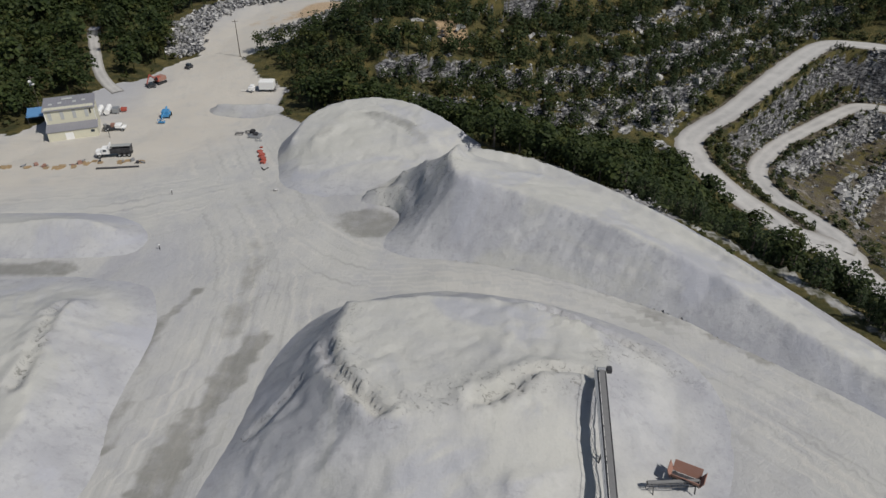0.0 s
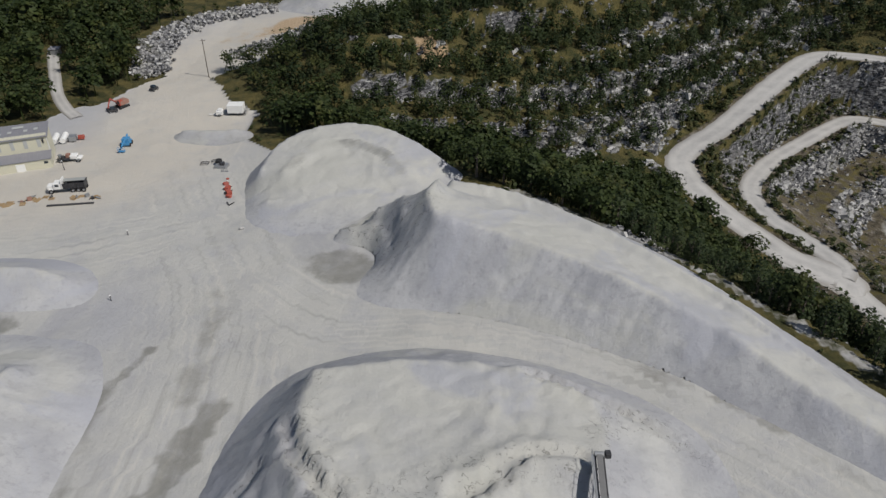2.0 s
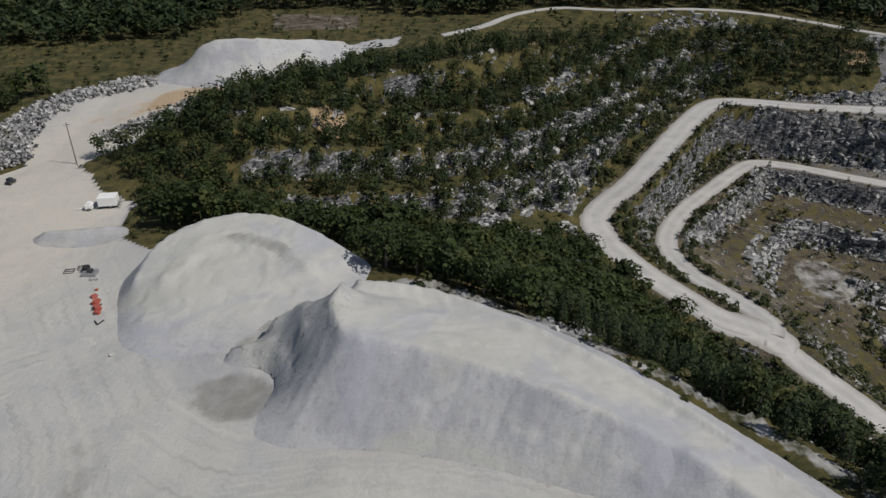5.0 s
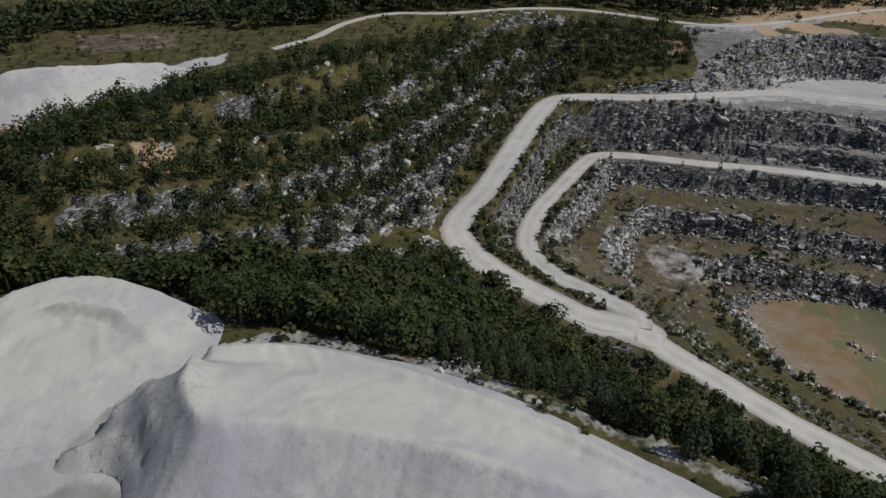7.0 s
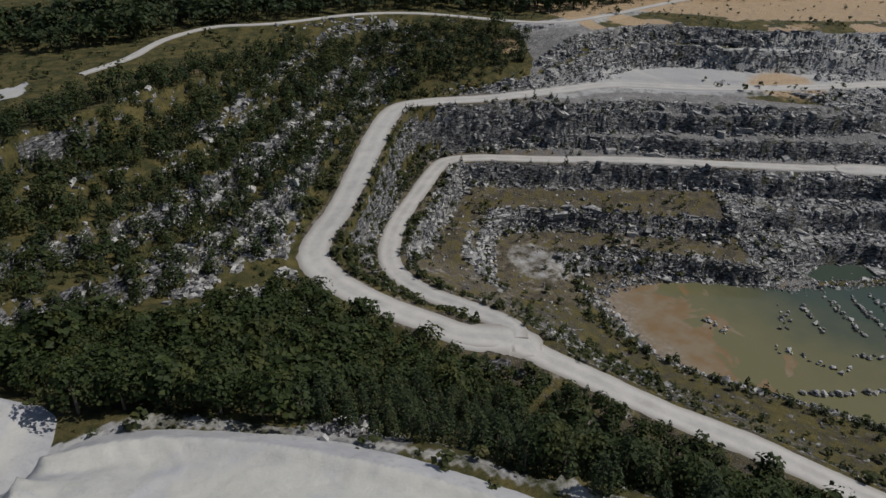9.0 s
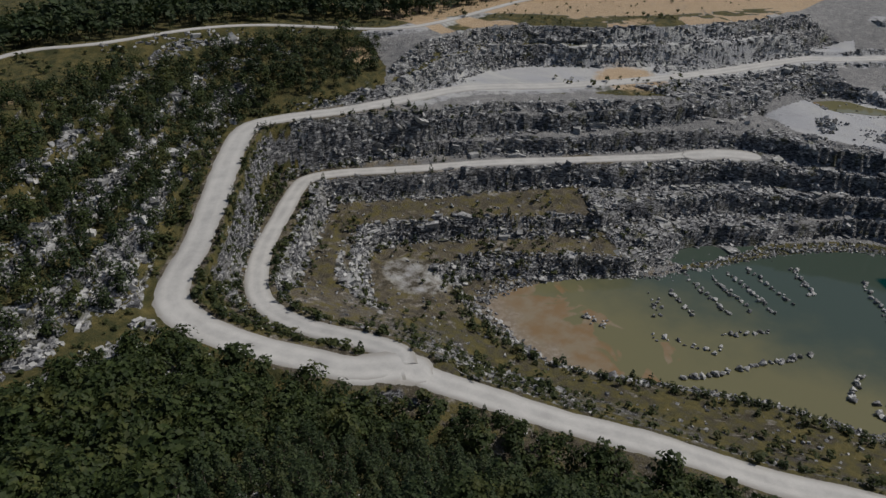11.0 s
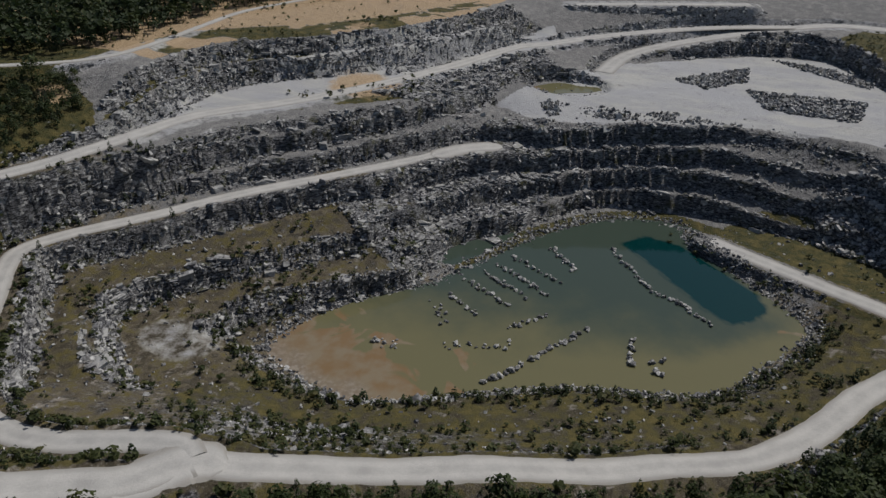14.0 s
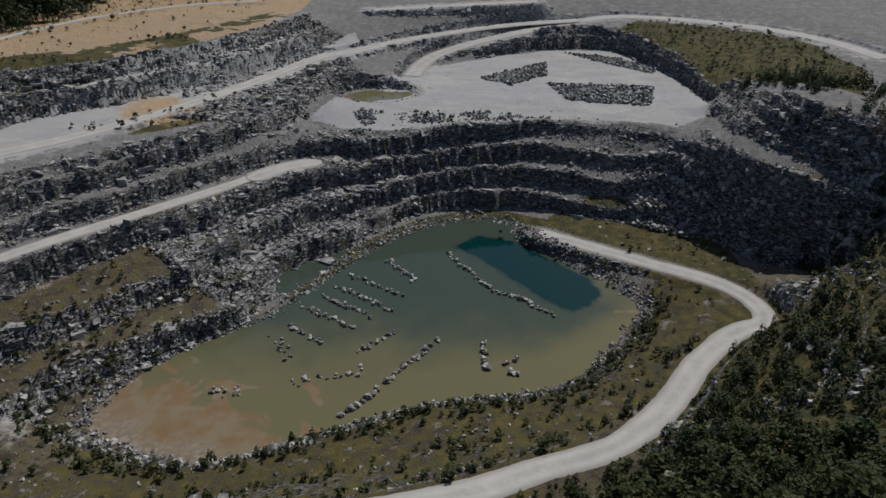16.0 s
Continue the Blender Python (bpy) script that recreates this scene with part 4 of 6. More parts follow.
def turned(v, yaw, tilt, lean):
    """Rows of point sets v (n, k, 3), each turned by its own angles."""
    c, s = np.cos(lean)[:, None], np.sin(lean)[:, None]
    v = np.stack([v[..., 0] * c + v[..., 2] * s, v[..., 1], v[..., 2] * c - v[..., 0] * s], -1)
    c, s = np.cos(tilt)[:, None], np.sin(tilt)[:, None]
    v = np.stack([v[..., 0], v[..., 1] * c - v[..., 2] * s, v[..., 1] * s + v[..., 2] * c], -1)
    c, s = np.cos(yaw)[:, None], np.sin(yaw)[:, None]
    return np.stack([v[..., 0] * c - v[..., 1] * s, v[..., 0] * s + v[..., 1] * c, v[..., 2]], -1)


def blocks(name, x, y, size, material, label, category, flat=0.6, sink=0.15, aligned=False, tilt=0.5):
    """Many angular blocks, bedded into the ground, as one object."""
    n = len(x)
    v = BOX[None] * (1 + rng.uniform(-0.38, 0.15, (n, 8, 3)))
    v *= (size[:, None] * rng.uniform(0.55, 1.25, (n, 3)) * (1, 1.55 if aligned else 1, flat))[:, None] / 2
    i, j = np.clip(((x - X0) / STEP_G).astype(int), 0, NX - 1), np.clip(((y - Y0) / STEP_G).astype(int), 0, NY - 1)
    yaw = (falls[j, i] + rng.normal(0, 0.3, n)) if aligned else rng.uniform(0, 6.3, n)
    v = turned(v, yaw, rng.normal(0, tilt, n), rng.normal(0, tilt, n))
    z = height(x, y) + size * flat * 0.5 - sink * size
    deep = 0.42 * size if aligned else 0 * size  # let into the face
    v += np.stack([x + np.cos(falls[j, i]) * deep, y + np.sin(falls[j, i]) * deep, z], -1)[:, None]
    faces = BOX_FACES[None] + 8 * np.arange(n)[:, None, None]
    ob = sheet(name, v.reshape(-1, 3), faces.reshape(-1, 4), material, False)
    return tagged(ob, label, category, kind="stuff")


def spread(n, weight, jitter=1.0):
    """n places on the core grid, by weight."""
    w = np.cumsum(weight.ravel())
    k = np.searchsorted(w, rng.uniform(0, w[-1], n))
    k = np.minimum(k, gx.size - 1)
    r = STEP_G * jitter
    return gx.ravel()[k] + rng.uniform(-r, r, n), gy.ravel()[k] + rng.uniform(-r, r, n)


slope = np.hypot(*np.gradient(core, STEP_G))
clear = step(near_road, 0.8, 2.5)
verge = np.where(gx < 190, step(near_road, 2.5, 6), clear)
verge = np.where(slope > 1.1, clear, verge)
cliff = np.maximum(step(slope, 0.5, 1.0) * quarry, spur * 0.3) * verge * (gy > -75) * (gx < 560) * ~(shady & (core > 2)) * ~((gx < 190) & (gy < 228) & (near_road < 6))
cliff = cliff * np.where(scrub, 0.06, 1.0)
x, y = spread(24000, cliff * (1.1 + grain(gx, gy, 14, 81)))
blocks("rock_face_blocks", x, y, rng.lognormal(0.05, 0.55, 24000).clip(0.4, 4.2), ROCK, "jointed grey limestone blocks in the worked quarry faces", "rock", 0.75, 0.45, True, 0.13)
x, y = spread(5000, cliff * (0.3 + 1.6 * step(grain(gx, gy, 12, 82), -0.1, 0.5)))
blocks("rock_face_stones", x, y, rng.lognormal(0.0, 0.5, 5000).clip(0.4, 2.8), BOULDER, "pale loose stones caught on the quarry faces", "rock", 0.8, 0.3)
band_off = away(band, gx, gy, 60)[0]
risers = sum(step(np.abs(band_off - mid_off), 5.0, 2.5) for mid_off in (3.0, 17.0, 34.0)) * step(gx, 34, 56) * ~yard * (gy > 200)
x, y = spread(1700, cliff * (gx < 195) * (gy > 225) * (1.1 + grain(gx, gy, 8, 87)))
blocks("bank_rock_blocks", x, y, rng.lognormal(0.2, 0.45, 1700).clip(0.5, 3.2), BOULDER, "pale sunlit limestone blocks in the low road banks", "rock", 0.9, 0.4, True, 0.15)
x, y = spread(800, (shady | (gx > 240) & (gy < -8) & (gy > -50) & (gx < 300)) * (core > 9) * (slope > 0.3) * step(grain(gx, gy, 14, 88), 0.0, 0.4))
blocks("hill_rock_stones", x, y, rng.lognormal(0.1, 0.4, 800).clip(0.5, 2.4), BOULDER, "pale stones showing between the cedars", "rock", 0.9, 0.25)
for x, y, n in ((44.5, 136.5, 40), (51, 142, 34)):
    px_, py_ = x + rng.normal(0, 2.2, n), y + rng.normal(0, 1.3, n)
    blocks("outcrop", px_, py_, rng.lognormal(-0.15, 0.4, n).clip(0.4, 1.7), BOULDER, "pale limestone outcrop behind the dust ridge", "rock", 0.9, 0.05)
hill = np.maximum(step(slope, 0.5, 0.9), 0.8 * risers) * ~quarry * ~yard * (gy > 180) * clear * (gx < 240)
x, y = spread(4200, hill * (0.15 + risers * np.where(band_off < 9, 1.0, np.where(band_off < 24, 0.7, 0.35))) * step(grain(gx, gy, 16, 83), -0.55, 0.2))
blocks("hill_rock_blocks", x, y, rng.lognormal(0.1, 0.45, 4200).clip(0.4, 3.2), BOULDER, "pale weathered limestone blocks on the wooded hill benches", "rock", 0.85, 0.3, True, 0.25)
low = np.minimum.reduce([core[np.clip(np.arange(NY) + j, 0, NY - 1)][:, np.clip(np.arange(NX) + i, 0, NX - 1)] for i, j in ((3, 0), (-3, 0), (0, 3), (0, -3))])
high = np.maximum.reduce([core[np.clip(np.arange(NY) + j, 0, NY - 1)][:, np.clip(np.arange(NX) + i, 0, NX - 1)] for i, j in ((3, 0), (-3, 0), (0, 3), (0, -3))])
talus = step(high - core, 1.5, 4) * (slope < 0.6) * quarry * step(near_road, -0.8, 0.6) * (core > 0.1) * ~shady
x, y = spread(11000, talus + 0.03 * quarry * (core < 34) * clear * (core > 0.2) * ~shady)
blocks("rubble", x, y, rng.lognormal(-0.4, 0.45, 11000).clip(0.25, 2.2), BOULDER, "loose limestone rubble at the foot of the faces", "rubble")
x, y = spread(1700, inside([(316, 4), (326, -4), (345, -2), (358, 12), (350, 30), (330, 26)], gx, gy) * 1.0)
blocks("rubble_heap", x, y, rng.lognormal(0.1, 0.4, 1700).clip(0.5, 2.6), BOULDER, "heap of grey shot rock below the dark face", "rubble", 0.8, -0.1)
riprap = along([(-91, 250, 0), (-96, 279, 0), (-86, 304, 0), (-66, 318, 0)], 4)
x, y = spread(1700, step(away(riprap, gx, gy, 12)[0], 6.5, 4))
blocks("riprap", x, y, rng.lognormal(-0.05, 0.3, 1700).clip(0.5, 1.9), BOULDER, "bank of pale grey armour stone beside the yard road", "rubble", 0.9, -0.1)
riprap = along([(-62, 262, 0), (-50, 272, 0), (-42, 282, 0)], 4)
x, y = spread(700, step(away(riprap, gx, gy, 12)[0], 6, 3))
blocks("riprap", x, y, rng.lognormal(-0.2, 0.3, 700).clip(0.4, 1.5), BOULDER, "low bank of bluish grey armour stone", "rubble", 0.9, -0.1)
x, y = spread(4600, 1.2 * inside([(442, 60), (438, 2), (402, 10), (412, 50)], gx + 3 * grain(gx, gy, 9, 84), gy) + inside([(450, 98), (490, 57), (457, 60), (438, 80)], gx + 3 * grain(gx, gy, 9, 84), gy) + 0.8 * inside([(514, 44), (500, 10), (475, -6), (462, -4), (485, 18), (504, 36)], gx, gy) + inside([(368, 152), (384, 160), (392, 100), (384, 60), (378, 100)], gx, gy) * step(grain(gx, gy, 9, 86), -0.3, 0.4))
blocks("shot_rock", x, y, rng.lognormal(-0.1, 0.4, 4600).clip(0.4, 2.4), BOULDER, "spread shot rock on the upper quarry floor", "rubble", 0.8, 0.1)
shore_w = step(lake_bank := away(shore, gx, gy, 12)[0], 6, 1) * (core > -0.8)
x, y = spread(5200, shore_w)
blocks("shore_stones", x, y, rng.lognormal(-0.45, 0.45, 5200).clip(0.25, 1.8), BOULDER, "grey stones along the lake shore", "rubble")


def part(name, bm, material, parent=None, label="", smooth=False):
    me = bpy.data.meshes.new(name)
    bmesh.ops.recalc_face_normals(bm, faces=bm.faces)
    bm.to_mesh(me)
    bm.free()
    for p in me.polygons:
        p.use_smooth = smooth
    me.materials.append(material)
    ob = new(name, me)
    ob.parent = parent
    return tagged(ob, label)


def stone_mesh(seed):
    """One angular boulder about a metre across."""
    r = random.Random(seed)
    bm = bmesh.new()
    for _ in range(16):
        a, b = r.uniform(0, 6.283), r.uniform(-1, 1)
        c = math.sqrt(1 - b * b)
        bm.verts.new((0.56 * c * math.cos(a) * r.uniform(0.8, 1.2), 0.5 * c * math.sin(a), 0.42 * b))
    bmesh.ops.convex_hull(bm, input=bm.verts)
    bmesh.ops.delete(bm, geom=[v for v in bm.verts if not v.link_faces], context="VERTS")
    me = bpy.data.meshes.new("boulder")
    bmesh.ops.recalc_face_normals(bm, faces=bm.faces)
    bm.to_mesh(me)
    bm.free()
    me.materials.append(BOULDER)
    return me


STONES = [stone_mesh(k) for k in range(7)]
ROWS = [((284, 147), (270, 123)), ((276, 151), (259, 126)), ((269, 155), (255, 134)), ((260, 160), (248, 139)), ((248, 163), (238, 148)), ((240, 166), (230, 157)), ((234, 136), (247, 123)),
        ((216, 154), (226, 131)), ((202, 135), (243, 108)), ((241, 93), (225, 92)), ((231, 83), (223, 83)), ((210, 179), (212, 169)), ((298, 133), (281, 120)),
        ((305, 109), (290, 99)), ((290, 99), (276, 90)), ((276, 90), (270, 78)), ((270, 78), (258, 66))]
pick = random.Random(3)
for n, (a, b) in enumerate(ROWS):
    a, b = Vector(a), Vector(b)
    count = int((b - a).length / (0.95 if n in (11, 12) else 1.35)) + 3
    for k in range(count):
        p = a.lerp(b, (k + pick.uniform(-0.4, 0.4)) / count)
        size = pick.uniform(0.9, 2.2) * (1.25 if n in (8, 9, 10) else 1)
        wide = 1.0 + (1.5 if n in (5, 7, 10, 11, 12) else 0)
        ob = new("boulder", pick.choice(STONES))
        ob.matrix_basis = pose(p.x + pick.uniform(-wide, wide), p.y + pick.uniform(-wide, wide), 0.18 * size, pick.uniform(-25, 25), pick.uniform(-25, 25), pick.uniform(0, 360)) @ Matrix.Diagonal((size, size * pick.uniform(0.7, 1.2), size * pick.uniform(0.7, 1.1), 1))
        tagged(ob, "pale grey limestone boulder standing in shallow lake water", "boulder", group="boulder rows in the lake")
ob = new("boulder", STONES[2])
ob.matrix_basis = pose(294, 202, 27.6, 0, 0, 30) @ Matrix.Diagonal((3.6, 3.0, 3.4, 1))
tagged(ob, "large dark boulder at the edge of the lower haul road", "boulder")


# ---- trees ----
def crown_points(r, kind, count):
    """Centres and sizes of the leaf clumps of a crown whose height is 1."""
    c = []
    if kind == "broad":
        lobes = [(r.uniform(-0.2, 0.2), r.uniform(-0.2, 0.2), r.uniform(0.45, 0.78), r.uniform(0.15, 0.25)) for _ in range(8)]
        for _ in range(count):
            x, y, z, s = r.choice(lobes)
            d = Vector((r.gauss(0, 1), r.gauss(0, 1), r.gauss(0.25, 1))).normalized() * s * r.uniform(0.75, 1.08)
            c.append((x + d.x, y + d.y, z + d.z * 0.95))
    else:
        for _ in range(count):
            h = 1 - math.sqrt(r.random()) * 0.9
            a, w = r.uniform(0, 6.283), 0.27 * (1.02 - h) ** 0.8 * r.uniform(0.7, 1.12)
            c.append((w * math.cos(a), w * math.sin(a), h))
    return c


def crown_arrays(seed, kind, count, leaf):
    """Vertices and quads of a crown of leaf clumps round a dark heart."""
    r = random.Random(seed)
    v, f = [], []
    for p in crown_points(r, kind, count):
        out = Vector((p[0], p[1], (p[2] - 0.5) * 0.8 + 0.25)).normalized()
        n = (out + Vector((r.gauss(0, 1), r.gauss(0, 1), r.gauss(0, 1))) * 0.36).normalized()
        u = n.orthogonal().normalized()
        u = (Matrix.Rotation(r.uniform(0, 6.28), 3, n) @ u)
        w = n.cross(u)
        s = leaf * r.uniform(0.6, 1.25)
        k = len(v)
        o = Vector(p)
        v += [o + u * s, o + w * s * r.uniform(0.5, 1), o - u * s * r.uniform(0.6, 1), o - w * s * r.uniform(0.5, 1) + n * s * 0.3]
        f.append((k, k + 1, k + 2, k + 3))
    return np.array([tuple(p) for p in v]), np.array(f)


def woods(name, x, y, tall, wide, kinds, material, label, count, leaf, seed, category="trees"):
    """Many trees as one object: trunk prism and crown for each."""
    vs, fs, base = [], [], 0
    which = rng.integers(0, 5, len(x))
    turn = rng.uniform(0, 6.283, len(x))
    z = height(x, y) - 0.15
    stem = np.array([(0.02 * math.cos(a) * (1 - 0.5 * h), 0.02 * math.sin(a) * (1 - 0.5 * h), h * 0.55) for h in (0, 1) for a in (0, 2.1, 4.2)])
    stem_f = np.array([(0, 1, 4, 3), (1, 2, 5, 4), (2, 0, 3, 5)])
    for k in range(5):
        v, f = crown_arrays(seed + k, kinds, count, leaf)
        v, f = np.vstack([v, stem]), np.vstack([f, stem_f + len(v)])
        m = which == k
        n = int(m.sum())
        if not n:
            continue
        c, s = np.cos(turn[m])[:, None], np.sin(turn[m])[:, None]
        px, py = v[None, :, 0] * c - v[None, :, 1] * s, v[None, :, 0] * s + v[None, :, 1] * c
        p = np.stack([px * wide[m][:, None] + x[m][:, None], py * wide[m][:, None] + y[m][:, None], v[None, :, 2] * tall[m][:, None] + z[m][:, None]], -1)
        fs.append((f[None] + base + len(v) * np.arange(n)[:, None, None]).reshape(-1, 4))
        vs.append(p.reshape(-1, 3))
        base += n * len(v)
    ob = sheet(name, np.vstack(vs), np.vstack(fs), material, False)
    return tagged(ob, label, category, kind="stuff")


def scatter(gap, test, lo, hi):
    """Places on a shaken grid where the test holds."""
    x, y = np.meshgrid(np.arange(lo[0], hi[0], gap), np.arange(lo[1], hi[1], gap))
    x = (x + rng.uniform(-0.55, 0.55, x.shape) * gap).ravel()
    y = (y + rng.uniform(-0.55, 0.55, y.shape) * gap).ravel()
    k = test(x, y)
    return x[k], y[k]


def look_up(field, x, y):
    i, j = np.clip(((x - X0) / STEP_G).astype(int), 0, NX - 1), np.clip(((y - Y0) / STEP_G).astype(int), 0, NY - 1)
    return field[j, i]


near_wood_line = [(-48, 213), (-37, 195), (-14, 197), (5, 185), (13, 167), (21, 157), (33, 146.5), (45, 134.5), (56.5, 120), (65, 102.5), (74.5, 86), (84.5, 68.5), (98, 42), (114, 26), (150, 20), (176, 42), (166, 62), (150, 90), (134, 120), (122, 150), (106, 172), (94, 195), (82, 222), (76, 242), (40, 232), (-10, 212)]
hill_line = [(-66, 246), (-40, 212), (0, 214), (40, 234), (78, 246), (98, 262), (140, 302), (168, 326), (182, 326), (205, 320), (240, 314), (256, 330), (265, 342), (250, 362), (200, 372), (150, 372), (100, 352), (60, 325), (20, 308), (-5, 305), (-34, 282), (-52, 256)]
west_line = [(-190, 185), (-120, 182), (-112, 192), (-104, 222), (-94, 238), (-88, 246), (-98, 258), (-104, 285), (-96, 310), (-140, 312), (-190, 330)]
far_line = [(-190, 378), (-60, 382), (-30, 440), (30, 432), (60, 400), (150, 405), (220, 388), (290, 348), (380, 345), (440, 330), (620, 330), (620, 540), (-190, 540)]
south_line = [(120, -40), (132, 30), (165, 62), (180, 50), (196, 32), (218, 15), (236, 0), (246, -14), (262, -26), (280, -30), (310, -22), (340, -30), (370, -30), (395, -30), (420, -60), (330, -85), (200, -75), (120, -70)]
track_left = along([(-128, 262, 0), (-118, 235, 0), (-106, 222, 0), (-96, 212, 0)], 3)

free = (near_road > 1.6) & ~inside(FIELD, gx, gy)
free &= away(track_left, gx, gy, 12)[0] > 3.5
free &= ~inside([(20, 226), (84, 248), (90, 226), (60, 222), (30, 212)], gx, gy)
free &= (near_road > np.where(gx > 185, 8.5, 2.2))
bare = grain(gx, gy, 26, 91)
bare = bare - 0.42 * np.minimum(risers, 1) * (band_off < 8.5) - 0.1 * np.minimum(risers, 1) * (band_off >= 8.5)
free &= ~inside([(284, -48), (300, -14), (330, 6), (384, -4), (398, -24), (384, -34), (300, -56)], gx, gy)


def wood_at(line, thin):
    return lambda x, y: inside(line, x, y) & look_up(free, x, y) & (look_up(bare, x, y) > thin) & ~(inside(YARD, x, y) & (y < 185))


def sizes(n, tall, wide):
    s = rng.lognormal(0, 0.22, n)
    return tall * s, wide * s * rng.uniform(0.85, 1.2, n)


# single trees on the slope that the camera passes
bark_bm = bmesh.new()
bmesh.ops.create_cone(bark_bm, segments=7, radius1=0.028, radius2=0.010, depth=0.62, matrix=Matrix.Translation((0, 0, 0.31)))
for a in (0.4, 2.3, 4.4):
    limb = Matrix.Translation((0.07 * math.cos(a), 0.07 * math.sin(a), 0.45)) @ Euler((0, 0.7, a)).to_matrix().to_4x4()
    bmesh.ops.create_cone(bark_bm, segments=5, radius1=0.011, radius2=0.004, depth=0.26, matrix=limb)
trunk_mesh = bpy.data.meshes.new("trunk")
bark_bm.to_mesh(trunk_mesh)
bark_bm.free()
trunk_mesh.materials.append(BARK)


def crown_mesh(seed, kind, count, leaf, material):
    v, f = crown_arrays(seed, kind, count, leaf)
    ob = sheet("crown", v, f, material, False)
    me = ob.data
    bpy.data.objects.remove(ob)
    return me


CROWNS = {"broad": [crown_mesh(100 + k, "broad", 600, 0.038, LEAF) for k in range(6)], "cedar": [crown_mesh(200 + k, "cedar", 330, 0.036, CEDAR) for k in range(4)]}


def one_tree(x, y, tall, wide, kind):
    tree = new("tree")
    for name, me in (("trunk", trunk_mesh), ("crown", pick.choice(CROWNS[kind]))):
        ob = new(name, me)
        ob.parent = tree
    tree.matrix_basis = pose(x, y, float(height(x, y)) - 0.1, 0, 0, pick.uniform(0, 360)) @ Matrix.Diagonal((wide, wide, tall, 1))
    return tagged(tree, "leafy green broadleaf tree on the slope" if kind == "broad" else "dark dense cedar tree beside the road", "tree", group="trees on the slope")


nx_, ny_ = scatter(3.9, wood_at(near_wood_line, -0.72), (-60, -10), (190, 260))
nz_road = look_up(near_road, nx_, ny_)
order = np.argsort(np.hypot(nx_ - 75, ny_ - 120))
singles, rest = order[:290], order[290:]
for k in singles:
    cedar = nz_road[k] < 11 or pick.random() < 0.15
    t = pick.lognormvariate(0, 0.2) * min(1.0, 0.74 + 0.025 * float(nz_road[k]))
    one_tree(float(nx_[k]), float(ny_[k]), (7.6 if cedar else 8.6) * t, (7.2 if cedar else 8.2) * t, "cedar" if cedar else "broad")
# taller trees close behind the long heap's back edge
for x, y in [(13, 164), (18, 160), (25, 157), (31, 151), (36, 146), (40, 143), (61, 120), (65, 113), (68, 117), (72, 112), (74, 106), (79, 104), (78, 99), (83, 96), (82, 91), (87, 90), (86, 84), (91, 83), (91, 77), (95, 75), (95, 69), (99, 68), (99, 62), (103, 60), (104, 54), (108, 52), (109, 46), (90, 96), (96, 84), (102, 72)]:
    t = pick.uniform(0.95, 1.3)
    one_tree(x + pick.uniform(-1, 1), y + pick.uniform(-1, 1), 9.4 * t, 8.8 * t, pick.choice(("broad", "broad", "cedar")))
one_tree(76.0, 106.5, 12.5, 13.0, "broad")
t, w = sizes(len(rest), 8.2, 8.2)
t, w = t * np.minimum(1, 0.74 + 0.025 * nz_road[rest]), w * np.minimum(1, 0.74 + 0.025 * nz_road[rest])
woods("broadleaf_wood", nx_[rest], ny_[rest], t, w, "broad", LEAF, "dense green broadleaf wood below the stockpile", 190, 0.06, 300)
x, y = scatter(4.25, wood_at(hill_line, -0.62), (-80, 200), (280, 380))
coin = rng.random(len(x)) < 0.45
t, w = sizes(len(x), 7.0, 6.6)
woods("broadleaf_wood", x[coin], y[coin], t[coin], w[coin], "broad", LEAF, "young broadleaf trees on the hill benches", 165, 0.056, 310)
woods("cedar_wood", x[~coin], y[~coin], t[~coin], w[~coin] * 1.15, "cedar", CEDAR, "dark cedars on the hill benches", 135, 0.052, 320)
x, y = scatter(5.6, wood_at(west_line, -0.9), (-190, 180), (-80, 335))
x2, y2 = scatter(6.0, wood_at(far_line, -0.95), (-190, 330), (620, 470))
t, w = sizes(len(x), 10, 10)
woods("west_wood", x, y, t, w, "broad", LEAF, "tall deep green woods beside the yard", 170, 0.06, 335)
t, w = sizes(len(x2), 10, 10)
woods("far_wood", x2, y2, t, w, "broad", CEDAR, "deep green woods behind the quarry", 52, 0.11, 330)
x, y = scatter(4.6, wood_at(south_line, -0.02), (100, -90), (430, 50))
t, w = sizes(len(x), 6.2, 6.0)
woods("cedar_wood", x, y, t, w * 1.1, "cedar", CEDAR, "dark cedars on the shaded quarry side", 130, 0.06, 340)

# shrubs along road banks, benches and the lake berm
edge = step(near_road, 0.3, 1.2) * step(near_road, 7, 2.5) * (gx < 240)
strip = inside([(176, 315), (150, 293), (122, 264), (108, 248), (102, 240), (98, 228), (112, 236), (128, 262), (160, 290), (182, 310)], gx, gy) * (near_road > 0.8) + step(high - core, 1.2, 3) * (slope < 0.7) * west + step(core - low, 1.2, 3) * (slope < 0.7) * west
flat_bench = ((slope < 0.9) | scrub) & quarry & (core > 0.8)
rows = step(away(along(LINES["terrS"], 3), gx, gy, 10)[0], 3.5, 1) + step(away(along(LINES["slopeS"], 3), gx, gy, 10)[0], 4, 1)
bank = step(away(along(LINES["berm"] + [(222, 58, 3.0), (244, 40, 3.0), (268, 28, 3.0)], 3), gx, gy, 14)[0], 6, 2)
sway = step(grain(gx, gy, 12, 95), -0.15, 0.5)
